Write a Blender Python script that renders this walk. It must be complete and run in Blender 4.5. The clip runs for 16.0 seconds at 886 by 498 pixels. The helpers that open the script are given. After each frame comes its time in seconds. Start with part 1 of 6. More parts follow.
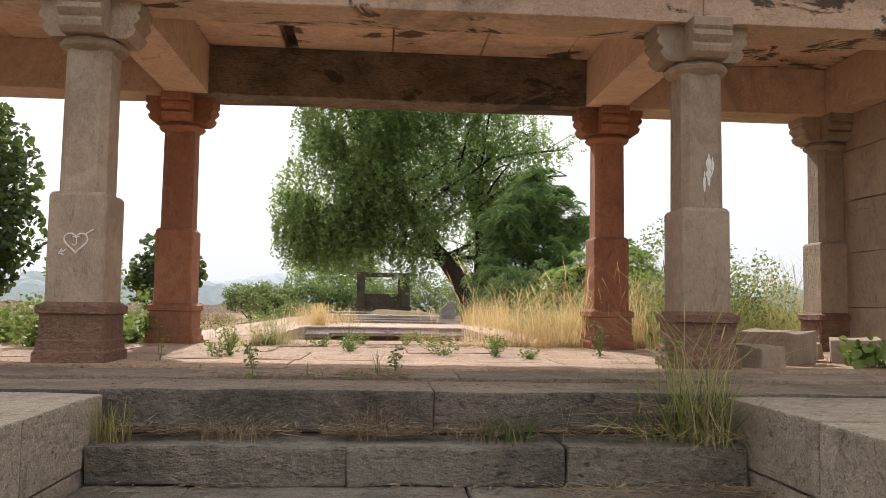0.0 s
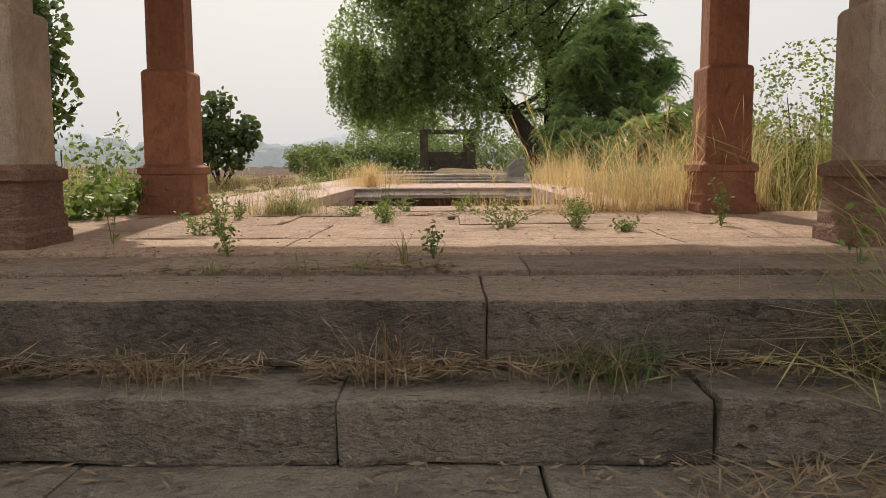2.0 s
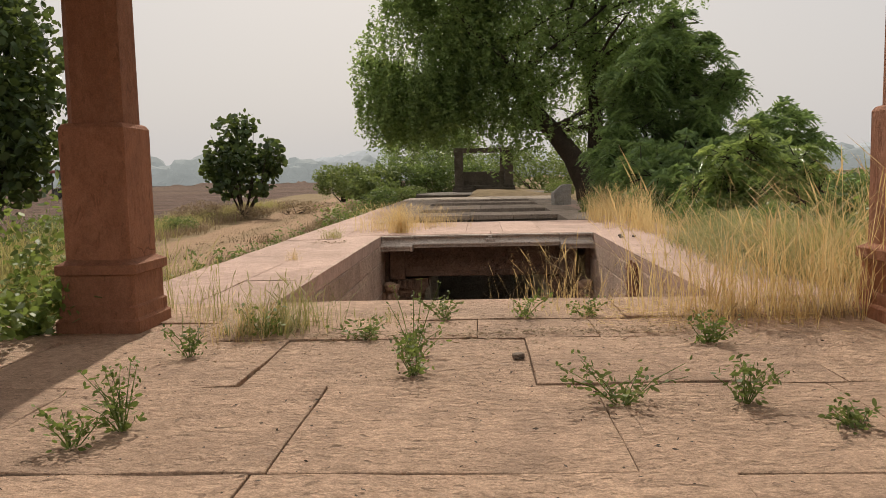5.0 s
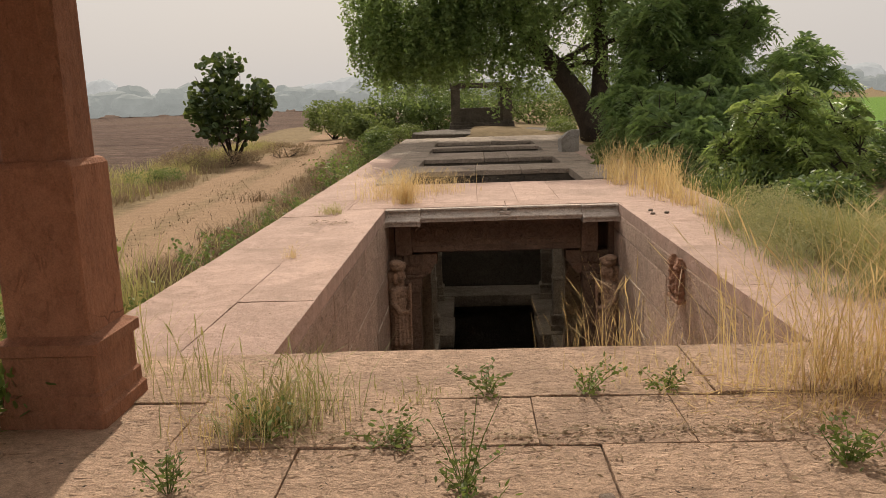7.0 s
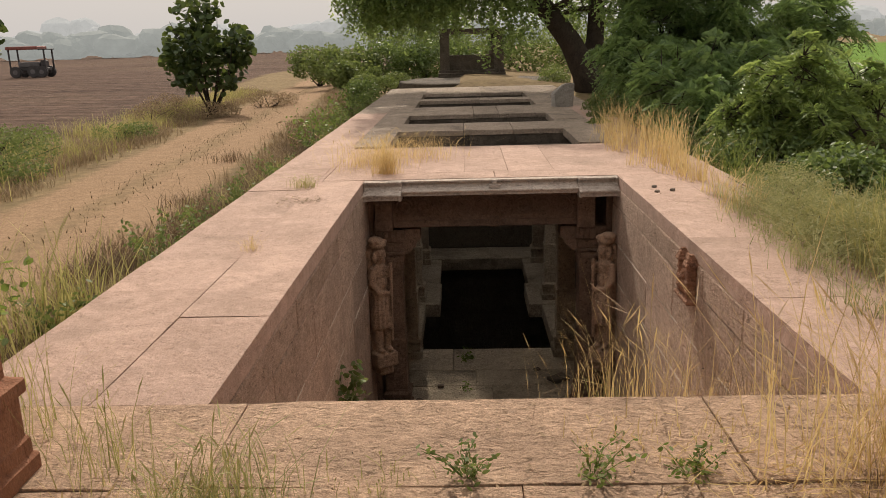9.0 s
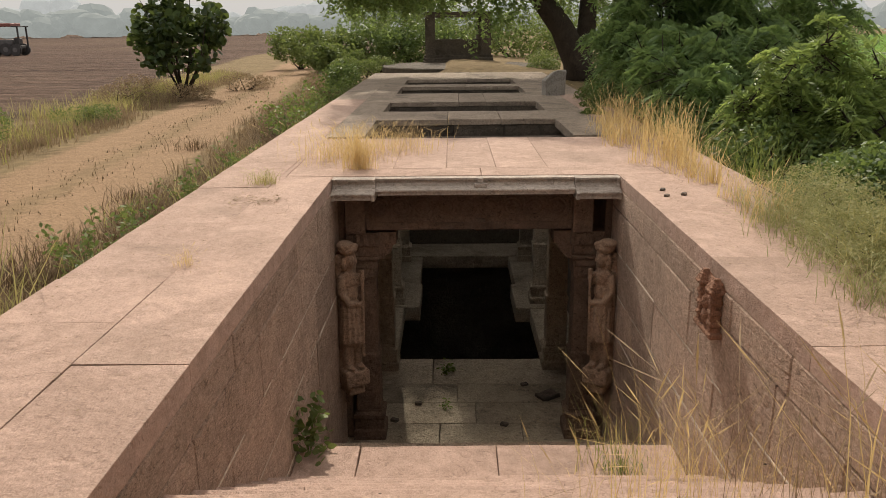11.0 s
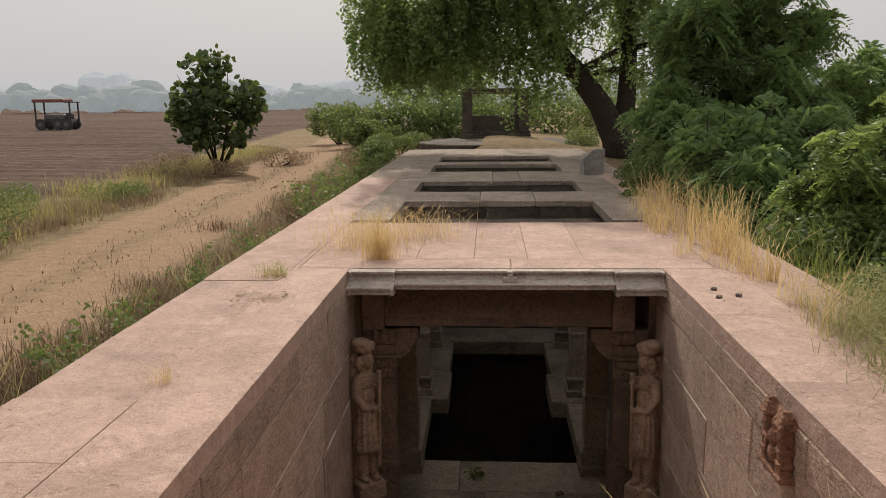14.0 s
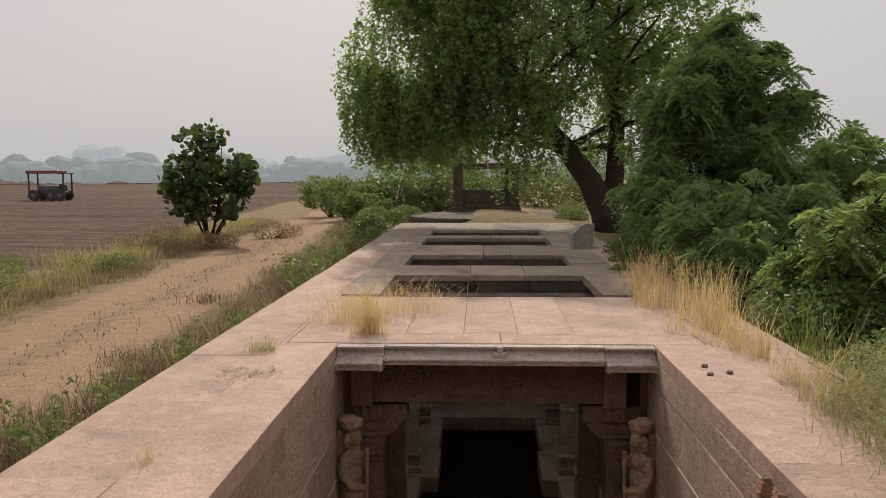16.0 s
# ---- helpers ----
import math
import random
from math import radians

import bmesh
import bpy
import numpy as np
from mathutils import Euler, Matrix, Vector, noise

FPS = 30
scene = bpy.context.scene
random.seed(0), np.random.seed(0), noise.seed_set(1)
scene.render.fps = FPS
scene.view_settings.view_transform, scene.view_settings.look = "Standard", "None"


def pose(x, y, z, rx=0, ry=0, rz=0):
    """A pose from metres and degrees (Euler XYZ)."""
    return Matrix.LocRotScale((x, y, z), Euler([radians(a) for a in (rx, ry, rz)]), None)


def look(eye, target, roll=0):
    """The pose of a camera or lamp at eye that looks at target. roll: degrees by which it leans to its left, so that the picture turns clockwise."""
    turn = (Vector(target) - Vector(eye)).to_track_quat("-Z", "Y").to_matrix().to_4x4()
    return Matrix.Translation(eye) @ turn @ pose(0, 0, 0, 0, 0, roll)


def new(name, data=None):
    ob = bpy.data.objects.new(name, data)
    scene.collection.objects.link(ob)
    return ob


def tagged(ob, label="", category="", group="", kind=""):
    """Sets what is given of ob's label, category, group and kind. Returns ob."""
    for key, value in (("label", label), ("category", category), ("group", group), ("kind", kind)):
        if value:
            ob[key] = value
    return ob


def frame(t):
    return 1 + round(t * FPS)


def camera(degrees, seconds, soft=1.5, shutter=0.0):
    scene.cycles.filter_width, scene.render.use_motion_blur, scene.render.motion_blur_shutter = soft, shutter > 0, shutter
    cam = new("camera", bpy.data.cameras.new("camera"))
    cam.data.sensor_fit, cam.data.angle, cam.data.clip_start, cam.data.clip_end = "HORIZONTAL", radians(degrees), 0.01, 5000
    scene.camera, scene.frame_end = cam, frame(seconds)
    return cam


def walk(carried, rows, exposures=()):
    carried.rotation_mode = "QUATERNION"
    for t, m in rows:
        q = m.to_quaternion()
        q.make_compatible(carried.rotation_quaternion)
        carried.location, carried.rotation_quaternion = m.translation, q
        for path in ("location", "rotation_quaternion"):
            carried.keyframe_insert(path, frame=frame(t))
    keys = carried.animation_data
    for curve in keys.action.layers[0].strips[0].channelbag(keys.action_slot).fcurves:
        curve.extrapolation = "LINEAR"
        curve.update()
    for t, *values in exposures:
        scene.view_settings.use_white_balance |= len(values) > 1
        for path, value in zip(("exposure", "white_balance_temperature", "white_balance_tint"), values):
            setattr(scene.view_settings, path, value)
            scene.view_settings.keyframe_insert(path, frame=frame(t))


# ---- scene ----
cam = camera(57.8, 16.0, soft=0.7)
PATH = [
    (0, (0.163, 0.273, 0.384), (0.319, 2.262, 0.524), 0.9),
    (0.5, (0.256, 0.707, 0.377), (0.373, 2.704, 0.411), 0.3),
    (1, (0.331, 1.107, 0.338), (0.396, 3.103, 0.231), 0.1),
    (1.5, (0.383, 1.49, 0.348), (0.396, 3.48, 0.153), -0.1),
    (2, (0.327, 1.89, 0.365), (0.315, 3.878, 0.153), -0.3),
    (2.5, (0.294, 2.288, 0.377), (0.264, 4.279, 0.189), -0.3),
    (3, (0.286, 2.651, 0.413), (0.216, 4.643, 0.248), -0.3),
    (3.5, (0.209, 3.006, 0.475), (0.13, 4.999, 0.325), -0.3),
    (4, (0.254, 3.274, 0.562), (0.163, 5.267, 0.423), -0.7),
    (6.3, (0.029, 4.545, 1.096), (-0.065, 6.519, 0.789), -1.6),
    (6.5, (-0.006, 4.622, 1.155), (-0.096, 6.593, 0.83), -1.5),
    (7, (-0.034, 4.801, 1.238), (-0.115, 6.765, 0.871), -1.9),
    (7.5, (-0.018, 5.043, 1.353), (-0.093, 6.999, 0.942), -1.8),
    (8, (-0.033, 5.249, 1.37), (-0.1, 7.195, 0.914), -1.8),
    (8.5, (0.001, 5.42, 1.431), (-0.062, 7.357, 0.94), -1.7),
    (10.8, (0.029, 6.537, 1.381), (-0.001, 8.467, 0.858), -0.7),
    (11, (0.041, 6.628, 1.368), (0.02, 8.554, 0.83), -0.6),
    (11.5, (0.095, 6.891, 1.369), (0.084, 8.808, 0.797), -0.5),
    (12, (0.093, 7.119, 1.343), (0.088, 9.025, 0.736), -0.5),
    (12.5, (0.111, 7.256, 1.365), (0.101, 9.159, 0.749), -0.6),
    (13, (0.145, 7.312, 1.386), (0.073, 9.226, 0.81), -0.7),
    (13.5, (0.151, 7.325, 1.405), (0.047, 9.265, 0.93), -0.7),
    (14, (0.148, 7.319, 1.427), (0.031, 9.282, 1.062), -0.6),
    (14.5, (0.144, 7.315, 1.44), (0.031, 9.293, 1.167), -0.3),
    (15, (0.148, 7.319, 1.443), (0.04, 9.303, 1.214), -0.2),
    (15.5, (0.156, 7.321, 1.449), (0.058, 9.309, 1.255), -0.3),
    (16, (0.154, 7.328, 1.448), (0.06, 9.317, 1.261), -0.2),
]
EXPOSURES = [(0, 0.74, 6050, 10), (0.5, 0.82, 6050, 10), (1.0, 0.68, 6250, 10), (1.5, 0.48, 6450, 10), (2, 0.32, 6500, 10), (3.5, 0.06, 6500, 10), (7, 0.06, 6950, 12), (8.5, 0.08, 6950, 12),
             (11, 0.12, 6750, 9), (12, 0.38, 6600, 8), (12.7, 0.44, 6400, 8), (13.5, 0.12, 6350, 10), (14.2, -0.04, 6400, 10), (16, -0.08, 6400, 10)]
walk(cam, [(t, look(eye, target, roll)) for t, eye, target, roll in PATH], EXPOSURES)

# ---- world and sun ----
SUN_FROM = Vector((-0.13, 1.0, 0.88)).normalized()
world = bpy.data.worlds.new("world")
scene.world = world
world.use_nodes = True
wn, wl = world.node_tree.nodes, world.node_tree.links
sky = wn.new("ShaderNodeTexSky")
sky.sky_type, sky.sun_disc = "NISHITA", False
sky.sun_elevation = math.asin(SUN_FROM.z)
sky.sun_rotation = math.atan2(SUN_FROM.x, SUN_FROM.y)
sky.dust_density, sky.air_density, sky.ozone_density = 7.0, 1.2, 1.0
scale_sky = wn.new("ShaderNodeMixRGB")
scale_sky.blend_type = "MULTIPLY"
scale_sky.inputs[0].default_value = 1.0
scale_sky.inputs[2].default_value = (0.055, 0.055, 0.055, 1)
haze = wn.new("ShaderNodeMixRGB")
haze.inputs[0].default_value = 0.8
wtc = wn.new("ShaderNodeTexCoord")
wsep = wn.new("ShaderNodeSeparateXYZ")
wl.new(wtc.outputs["Generated"], wsep.inputs[0])
wramp = wn.new("ShaderNodeValToRGB")
wramp.color_ramp.elements[0].position, wramp.color_ramp.elements[0].color = 0.3, (0.70, 0.685, 0.68, 1)
wramp.color_ramp.elements[1].position, wramp.color_ramp.elements[1].color = 0.75, (1.1, 1.06, 1.03, 1)
wl.new(wsep.outputs[2], wramp.inputs[0])
wl.new(wramp.outputs[0], haze.inputs[2])
wl.new(sky.outputs[0], scale_sky.inputs[1])
wl.new(scale_sky.outputs[0], haze.inputs[1])
wdot = wn.new("ShaderNodeVectorMath")
wdot.operation = "DOT_PRODUCT"
wdot.inputs[1].default_value = tuple(SUN_FROM)
wl.new(wtc.outputs["Generated"], wdot.inputs[0])
wfall = wn.new("ShaderNodeMapRange")
wfall.interpolation_type = "SMOOTHSTEP"
for k, v in ((1, -0.7), (2, 0.75), (3, 0.84), (4, 1.0)):
    wfall.inputs[k].default_value = v
wl.new(wdot.outputs["Value"], wfall.inputs[0])
wdim = wn.new("ShaderNodeMixRGB")
wdim.blend_type = "MULTIPLY"
wdim.inputs[0].default_value = 1.0
wl.new(haze.outputs[0], wdim.inputs[1])
wl.new(wfall.outputs[0], wdim.inputs[2])
wl.new(wdim.outputs[0], wn["Background"].inputs[0])
wn["Background"].inputs[1].default_value = 1.0
sun = new("sun", bpy.data.lights.new("sun", "SUN"))
sun.data.energy, sun.data.angle, sun.data.color = 3.7, radians(1.0), (1.0, 0.92, 0.81)
sun.matrix_world = look(SUN_FROM * 50, (0, 0, 0))


# ---- materials ----
def ramp(nt, fac, stops):
    r = nt.nodes.new("ShaderNodeValToRGB")
    while len(r.color_ramp.elements) < len(stops):
        r.color_ramp.elements.new(0.5)
    for e, (p, c) in zip(r.color_ramp.elements, stops):
        e.position, e.color = p, (*c, 1) if len(c) == 3 else c
    nt.links.new(fac, r.inputs[0])
    return r.outputs[0]


def noise_tex(nt, vec, scale, detail=5, rough=0.6, distort=0.0):
    n = nt.nodes.new("ShaderNodeTexNoise")
    n.inputs["Scale"].default_value, n.inputs["Detail"].default_value = scale, detail
    n.inputs["Roughness"].default_value, n.inputs["Distortion"].default_value = rough, distort
    nt.links.new(vec, n.inputs["Vector"])
    return n.outputs[0]


def mixc(nt, fac, a, b, mode="MIX"):
    m = nt.nodes.new("ShaderNodeMixRGB")
    m.blend_type = mode
    for k, v in ((0, fac), (1, a), (2, b)):
        if hasattr(v, "links"):
            nt.links.new(v, m.inputs[k])
        else:
            m.inputs[k].default_value = v if k == 0 else (*v, 1)
    return m.outputs[0]


def mathn(nt, op, a, b=0.0):
    m = nt.nodes.new("ShaderNodeMath")
    m.operation = op
    for k, v in ((0, a), (1, b)):
        if hasattr(v, "links"):
            nt.links.new(v, m.inputs[k])
        else:
            m.inputs[k].default_value = v
    return m.outputs[0]


def scaled(nt, vec, s):
    m = nt.nodes.new("ShaderNodeMapping")
    m.inputs["Scale"].default_value = s
    nt.links.new(vec, m.inputs["Vector"])
    return m.outputs[0]


def base_mat(name):
    m = bpy.data.materials.new(name)
    m.use_nodes = True
    nt = m.node_tree
    b = nt.nodes["Principled BSDF"]
    tc = nt.nodes.new("ShaderNodeTexCoord")
    info = nt.nodes.new("ShaderNodeObjectInfo")
    off = nt.nodes.new("ShaderNodeVectorMath")
    off.operation = "MULTIPLY_ADD"
    off.inputs[1].default_value = (37.0, 23.0, 11.0)
    nt.links.new(info.outputs["Random"], off.inputs[0])
    nt.links.new(tc.outputs["Object"], off.inputs[2])
    return m, nt, b, off.outputs[0], info.outputs["Random"]


def bumped(nt, b, height, strength, dist=0.01):
    n = nt.nodes.new("ShaderNodeBump")
    n.inputs["Strength"].default_value, n.inputs["Distance"].default_value = strength, dist
    nt.links.new(height, n.inputs["Height"])
    nt.links.new(n.outputs[0], b.inputs["Normal"])


def stone_mat(name, light, dark, stain, stain_amount=0.5, grain=1.0, streak=(1, 1, 1), rough=0.9, piece=0.12, bump=0.5, shells=0.0, lichen=0.0, mottle=1.0, peel=0.0):
    """Sandstone: bedding streaks, blotches, dark weathering stains and pits."""
    m, nt, b, vec, rnd = base_mat(name)
    big = noise_tex(nt, scaled(nt, vec, streak), 1.3 * grain, 4, 0.6, 0.8)
    fine = noise_tex(nt, scaled(nt, vec, tuple(3 * c for c in streak)), 5 * grain, 6, 0.7)
    speck = noise_tex(nt, scaled(nt, vec, tuple(0.35 + 0.65 * c for c in streak)), 34, 5, 0.7, 0.6)
    col = ramp(nt, big, [(0.3, dark), (0.7, light)])
    col = mixc(nt, 0.45 * mottle, col, ramp(nt, fine, [(0.3, tuple(c * 0.62 for c in dark)), (0.6, light)]))
    col = mixc(nt, 0.42 * mottle, col, ramp(nt, speck, [(0.36, tuple(c * 0.5 for c in dark)), (0.6, tuple(min(1, c * 1.12) for c in light))]))
    chip = noise_tex(nt, scaled(nt, vec, streak), 19, 3, 0.55, 1.2)
    col = mixc(nt, ramp(nt, chip, [(0.63, (0, 0, 0)), (0.67, (0.75 * mottle, 0.75 * mottle, 0.75 * mottle))]), col, tuple(c * 0.5 for c in dark))
    blotch = noise_tex(nt, vec, 3.1, 3, 0.5, 1.5)
    col = mixc(nt, mathn(nt, "MULTIPLY", ramp(nt, blotch, [(0.5, (0, 0, 0)), (0.62, (1, 1, 1))]), 0.35), col, tuple(min(1, c * 1.16) for c in light))
    vor = nt.nodes.new("ShaderNodeTexVoronoi")
    vor.feature = "DISTANCE_TO_EDGE"
    vor.inputs["Scale"].default_value = 1.7
    warp = nt.nodes.new("ShaderNodeVectorMath")
    warp.operation = "MULTIPLY_ADD"
    warp.inputs[1].default_value = (0.35, 0.35, 0.35)
    wnoise = nt.nodes.new("ShaderNodeTexNoise")
    wnoise.inputs["Scale"].default_value, wnoise.inputs["Detail"].default_value = 3.0, 4
    nt.links.new(vec, wnoise.inputs["Vector"])
    nt.links.new(wnoise.outputs["Color"], warp.inputs[0])
    nt.links.new(vec, warp.inputs[2])
    nt.links.new(warp.outputs[0], vor.inputs["Vector"])
    line = ramp(nt, vor.outputs["Distance"], [(0.003, (1, 1, 1)), (0.008, (0, 0, 0))])
    crack = mathn(nt, "MULTIPLY", line, ramp(nt, noise_tex(nt, vec, 0.8, 2, 0.5), [(0.6, (0, 0, 0)), (0.66, (0.5, 0.5, 0.5))]))
    col = mixc(nt, crack, col, tuple(c * 0.35 for c in dark))
    grit = noise_tex(nt, vec, 130, 3, 0.7)
    col = mixc(nt, 0.15 + 0.45 * mottle, col, ramp(nt, grit, [(0.34, (0.68, 0.68, 0.68)), (0.64, (1.4, 1.4, 1.4))]), "MULTIPLY")
    shell = nt.nodes.new("ShaderNodeTexVoronoi")
    shell.inputs["Scale"].default_value = 9.0
    shell.inputs["Randomness"].default_value = 1.0
    nt.links.new(scaled(nt, warp.outputs[0], (0.7, 1.6, 1.5)), shell.inputs["Vector"])
    hollow = ramp(nt, shell.outputs["Distance"], [(0.1, (1, 1, 1)), (0.17, (0, 0, 0))])
    hollow = mathn(nt, "MULTIPLY", hollow, ramp(nt, noise_tex(nt, vec, 2.3, 2, 0.5), [(0.5, (0, 0, 0)), (0.6, (shells, shells, shells))]))
    col = mixc(nt, hollow, col, tuple(c * 0.33 for c in dark))
    lich = ramp(nt, noise_tex(nt, vec, 11, 6, 0.75, 0.4), [(0.6, (0, 0, 0)), (0.66, (lichen, lichen, lichen))])
    col = mixc(nt, lich, col, tuple(min(1, 0.62 * sum(light) / 3 + 0.75 * c) for c in light))
    st = noise_tex(nt, vec, 0.9, 7, 0.72, 0.5)
    mask = ramp(nt, st, [(0.62 - 0.22 * stain_amount, (0, 0, 0)), (0.78 - 0.14 * stain_amount, (1, 1, 1))])
    col = mixc(nt, mathn(nt, "MULTIPLY", mask, min(1, 0.45 + 0.5 * stain_amount)), col, stain)
    if peel:
        flake = ramp(nt, noise_tex(nt, scaled(nt, vec, (0.8, 1.2, 1.4)), 1.5, 9, 0.68, 0.8), [(0.56, (0, 0, 0)), (0.6, (peel, peel, peel))])
        col = mixc(nt, flake, col, stain)
    tone = mathn(nt, "ADD", mathn(nt, "MULTIPLY", rnd, piece * 2), 1 - piece)
    hsv = nt.nodes.new("ShaderNodeHueSaturation")
    nt.links.new(tone, hsv.inputs["Value"])
    nt.links.new(col, hsv.inputs["Color"])
    nt.links.new(hsv.outputs[0], b.inputs["Base Color"])
    b.inputs["Roughness"].default_value = rough
    b.inputs["Specular IOR Level"].default_value = 0.25
    pits = ramp(nt, noise_tex(nt, scaled(nt, vec, streak), 14, 4, 0.6), [(0.3, (0, 0, 0)), (0.45, (1, 1, 1))])
    h = mathn(nt, "ADD", mathn(nt, "SUBTRACT", mathn(nt, "MULTIPLY", fine, 1.6), mathn(nt, "MULTIPLY", crack, 0.8)), mathn(nt, "ADD", mathn(nt, "MULTIPLY", speck, 0.6), mathn(nt, "SUBTRACT", mathn(nt, "MULTIPLY", pits, 0.5), mathn(nt, "MULTIPLY", hollow, 0.9))))
    bumped(nt, b, h, min(1.0, bump * 1.4), 0.03)
    return m


def leaf_mat(name, a, c, young=None, trans=0.35, rough=0.5, spread=1.0, glow=(0.3, 0.36, 0.06)):
    m = bpy.data.materials.new(name)
    m.use_nodes = True
    nt = m.node_tree
    b = nt.nodes["Principled BSDF"]
    geo = nt.nodes.new("ShaderNodeNewGeometry")
    tc = nt.nodes.new("ShaderNodeTexCoord")
    big = noise_tex(nt, tc.outputs["Object"], 0.8 * spread, 3, 0.6)
    f = mathn(nt, "ADD", mathn(nt, "MULTIPLY", geo.outputs["Random Per Island"], 0.5), mathn(nt, "MULTIPLY", mathn(nt, "SUBTRACT", big, 0.25), 1.0))
    stops = [(0.25, a), (0.75, c)] + ([(0.95, young)] if young else [])
    col = ramp(nt, f, stops)
    nt.links.new(col, b.inputs["Base Color"])
    b.inputs["Roughness"].default_value = rough
    b.inputs["Specular IOR Level"].default_value = 0.3
    if trans:
        t = nt.nodes.new("ShaderNodeBsdfTranslucent")
        nt.links.new(mixc(nt, 0.35, col, glow), t.inputs["Color"])
        mx = nt.nodes.new("ShaderNodeMixShader")
        mx.inputs[0].default_value = trans
        nt.links.new(b.outputs[0], mx.inputs[1])
        nt.links.new(t.outputs[0], mx.inputs[2])
        nt.links.new(mx.outputs[0], nt.nodes["Material Output"].inputs[0])
    return m


def plain_mat(name, col, rough=0.6, metal=0.0, vary=0.25, scale=6.0):
    m, nt, b, vec, rnd = base_mat(name)
    n = noise_tex(nt, vec, scale, 5, 0.65)
    c = ramp(nt, n, [(0.3, tuple(x * (1 - vary) for x in col)), (0.7, tuple(min(1, x * (1 + vary)) for x in col))])
    nt.links.new(c, b.inputs["Base Color"])
    b.inputs["Roughness"].default_value, b.inputs["Metallic"].default_value = rough, metal
    bumped(nt, b, n, 0.2, 0.01)
    return m


PINK = stone_mat("pink_sandstone", (0.48, 0.335, 0.27), (0.36, 0.245, 0.19), (0.21, 0.15, 0.115), 0.4, 1.0, (1, 0.7, 1), bump=0.4, piece=0.05, shells=0.3, lichen=0.15, mottle=0.5)
WALLPINK = stone_mat("wall_sandstone", (0.53, 0.38, 0.295), (0.40, 0.28, 0.205), (0.2, 0.145, 0.105), 0.4, 1.0, (1, 0.7, 1.6), bump=0.8, shells=0.35, lichen=0.15)
# Grey-stained stone, darkened further to carry the shade of the front floor rows.
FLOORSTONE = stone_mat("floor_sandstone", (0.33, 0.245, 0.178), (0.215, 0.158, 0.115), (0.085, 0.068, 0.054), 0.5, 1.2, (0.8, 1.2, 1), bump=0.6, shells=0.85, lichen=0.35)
# Lighter, warmer copy for the sunlit rows; the sun's tone is in the colour.
SUNLITFLOOR = stone_mat("sunlit_floor_sandstone", (0.51, 0.35, 0.245), (0.37, 0.25, 0.17), (0.19, 0.13, 0.095), 0.48, 1.2, (0.8, 1.2, 1), bump=0.55, piece=0.06, shells=0.6, lichen=0.15)
BASESTONE = stone_mat("red_brown_base_stone", (0.30, 0.175, 0.12), (0.2, 0.115, 0.08), (0.09, 0.058, 0.045), 0.5, 1.2, (1, 1, 2), bump=0.6)
WINGSTONE = stone_mat("wing_sandstone", (0.47, 0.38, 0.285), (0.33, 0.265, 0.195), (0.13, 0.108, 0.085), 0.5, 1.2, (0.8, 1, 1.2), bump=0.6, shells=0.5, lichen=0.4)
GREYFLOOR = stone_mat("grey_weathered_paving", (0.39, 0.31, 0.245), (0.27, 0.215, 0.165), (0.1, 0.082, 0.066), 0.5, 1.2, (1, 1, 1), bump=0.6)
STEPSTONE = stone_mat("step_sandstone", (0.33, 0.285, 0.22), (0.2, 0.17, 0.13), (0.085, 0.073, 0.06), 0.7, 1.2, (0.8, 1, 1.25), bump=0.75, shells=0.7, lichen=0.6)
REDSTONE = stone_mat("red_sandstone", (0.37, 0.175, 0.105), (0.26, 0.115, 0.065), (0.12, 0.06, 0.045), 0.3, 0.8, (1, 1, 0.4), bump=0.4, mottle=0.55)
BUFFSTONE = stone_mat("buff_sandstone", (0.40, 0.305, 0.22), (0.285, 0.215, 0.155), (0.14, 0.108, 0.082), 0.35, 0.9, (1, 1, 0.4), bump=0.4, mottle=0.5)
CEILSTONE = stone_mat("ceiling_sandstone", (0.68, 0.49, 0.36), (0.54, 0.385, 0.275), (0.035, 0.03, 0.026), 0.35, 1.0, (0.7, 1.5, 1), bump=0.5, shells=0.2, mottle=0.5, peel=0.85)
BEAMSTONE = stone_mat("roof_beam_sandstone", (0.62, 0.45, 0.335), (0.5, 0.36, 0.265), (0.12, 0.09, 0.07), 0.3, 1.0, (1, 1, 0.8), bump=0.4, mottle=0.4)
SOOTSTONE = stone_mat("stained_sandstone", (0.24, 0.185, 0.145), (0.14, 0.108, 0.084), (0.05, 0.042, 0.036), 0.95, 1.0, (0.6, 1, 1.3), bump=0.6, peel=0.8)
DEEPSTONE = stone_mat("damp_sandstone", (0.47, 0.39, 0.29), (0.34, 0.28, 0.205), (0.08, 0.068, 0.053), 0.6, 1.0, (1, 1, 1), bump=0.7)
# Much darker copy of the well's stone, with the shafts' shade in its colour.
SHADESTONE = stone_mat("shade_dark_stone", (0.15, 0.128, 0.1), (0.09, 0.078, 0.062), (0.03, 0.026, 0.022), 0.6, 1.0, (1, 1, 1), bump=0.7)
# Darker copy of CARVED: stained stone with shade put into its colour.
SHADYCARVED = stone_mat("shaded_carved_stone", (0.22, 0.145, 0.105), (0.14, 0.092, 0.066), (0.06, 0.042, 0.032), 0.5, 1.4, (1, 1, 1), bump=0.6)
# Mossy stone darkened further for shaded parts: gate, round platform, bridge beams.
SHADEMOSS = stone_mat("mossy_shade_stone", (0.15, 0.122, 0.095), (0.085, 0.07, 0.055), (0.025, 0.022, 0.018), 0.6, 1.2, (1, 1, 1.5), bump=0.7, lichen=0.4)
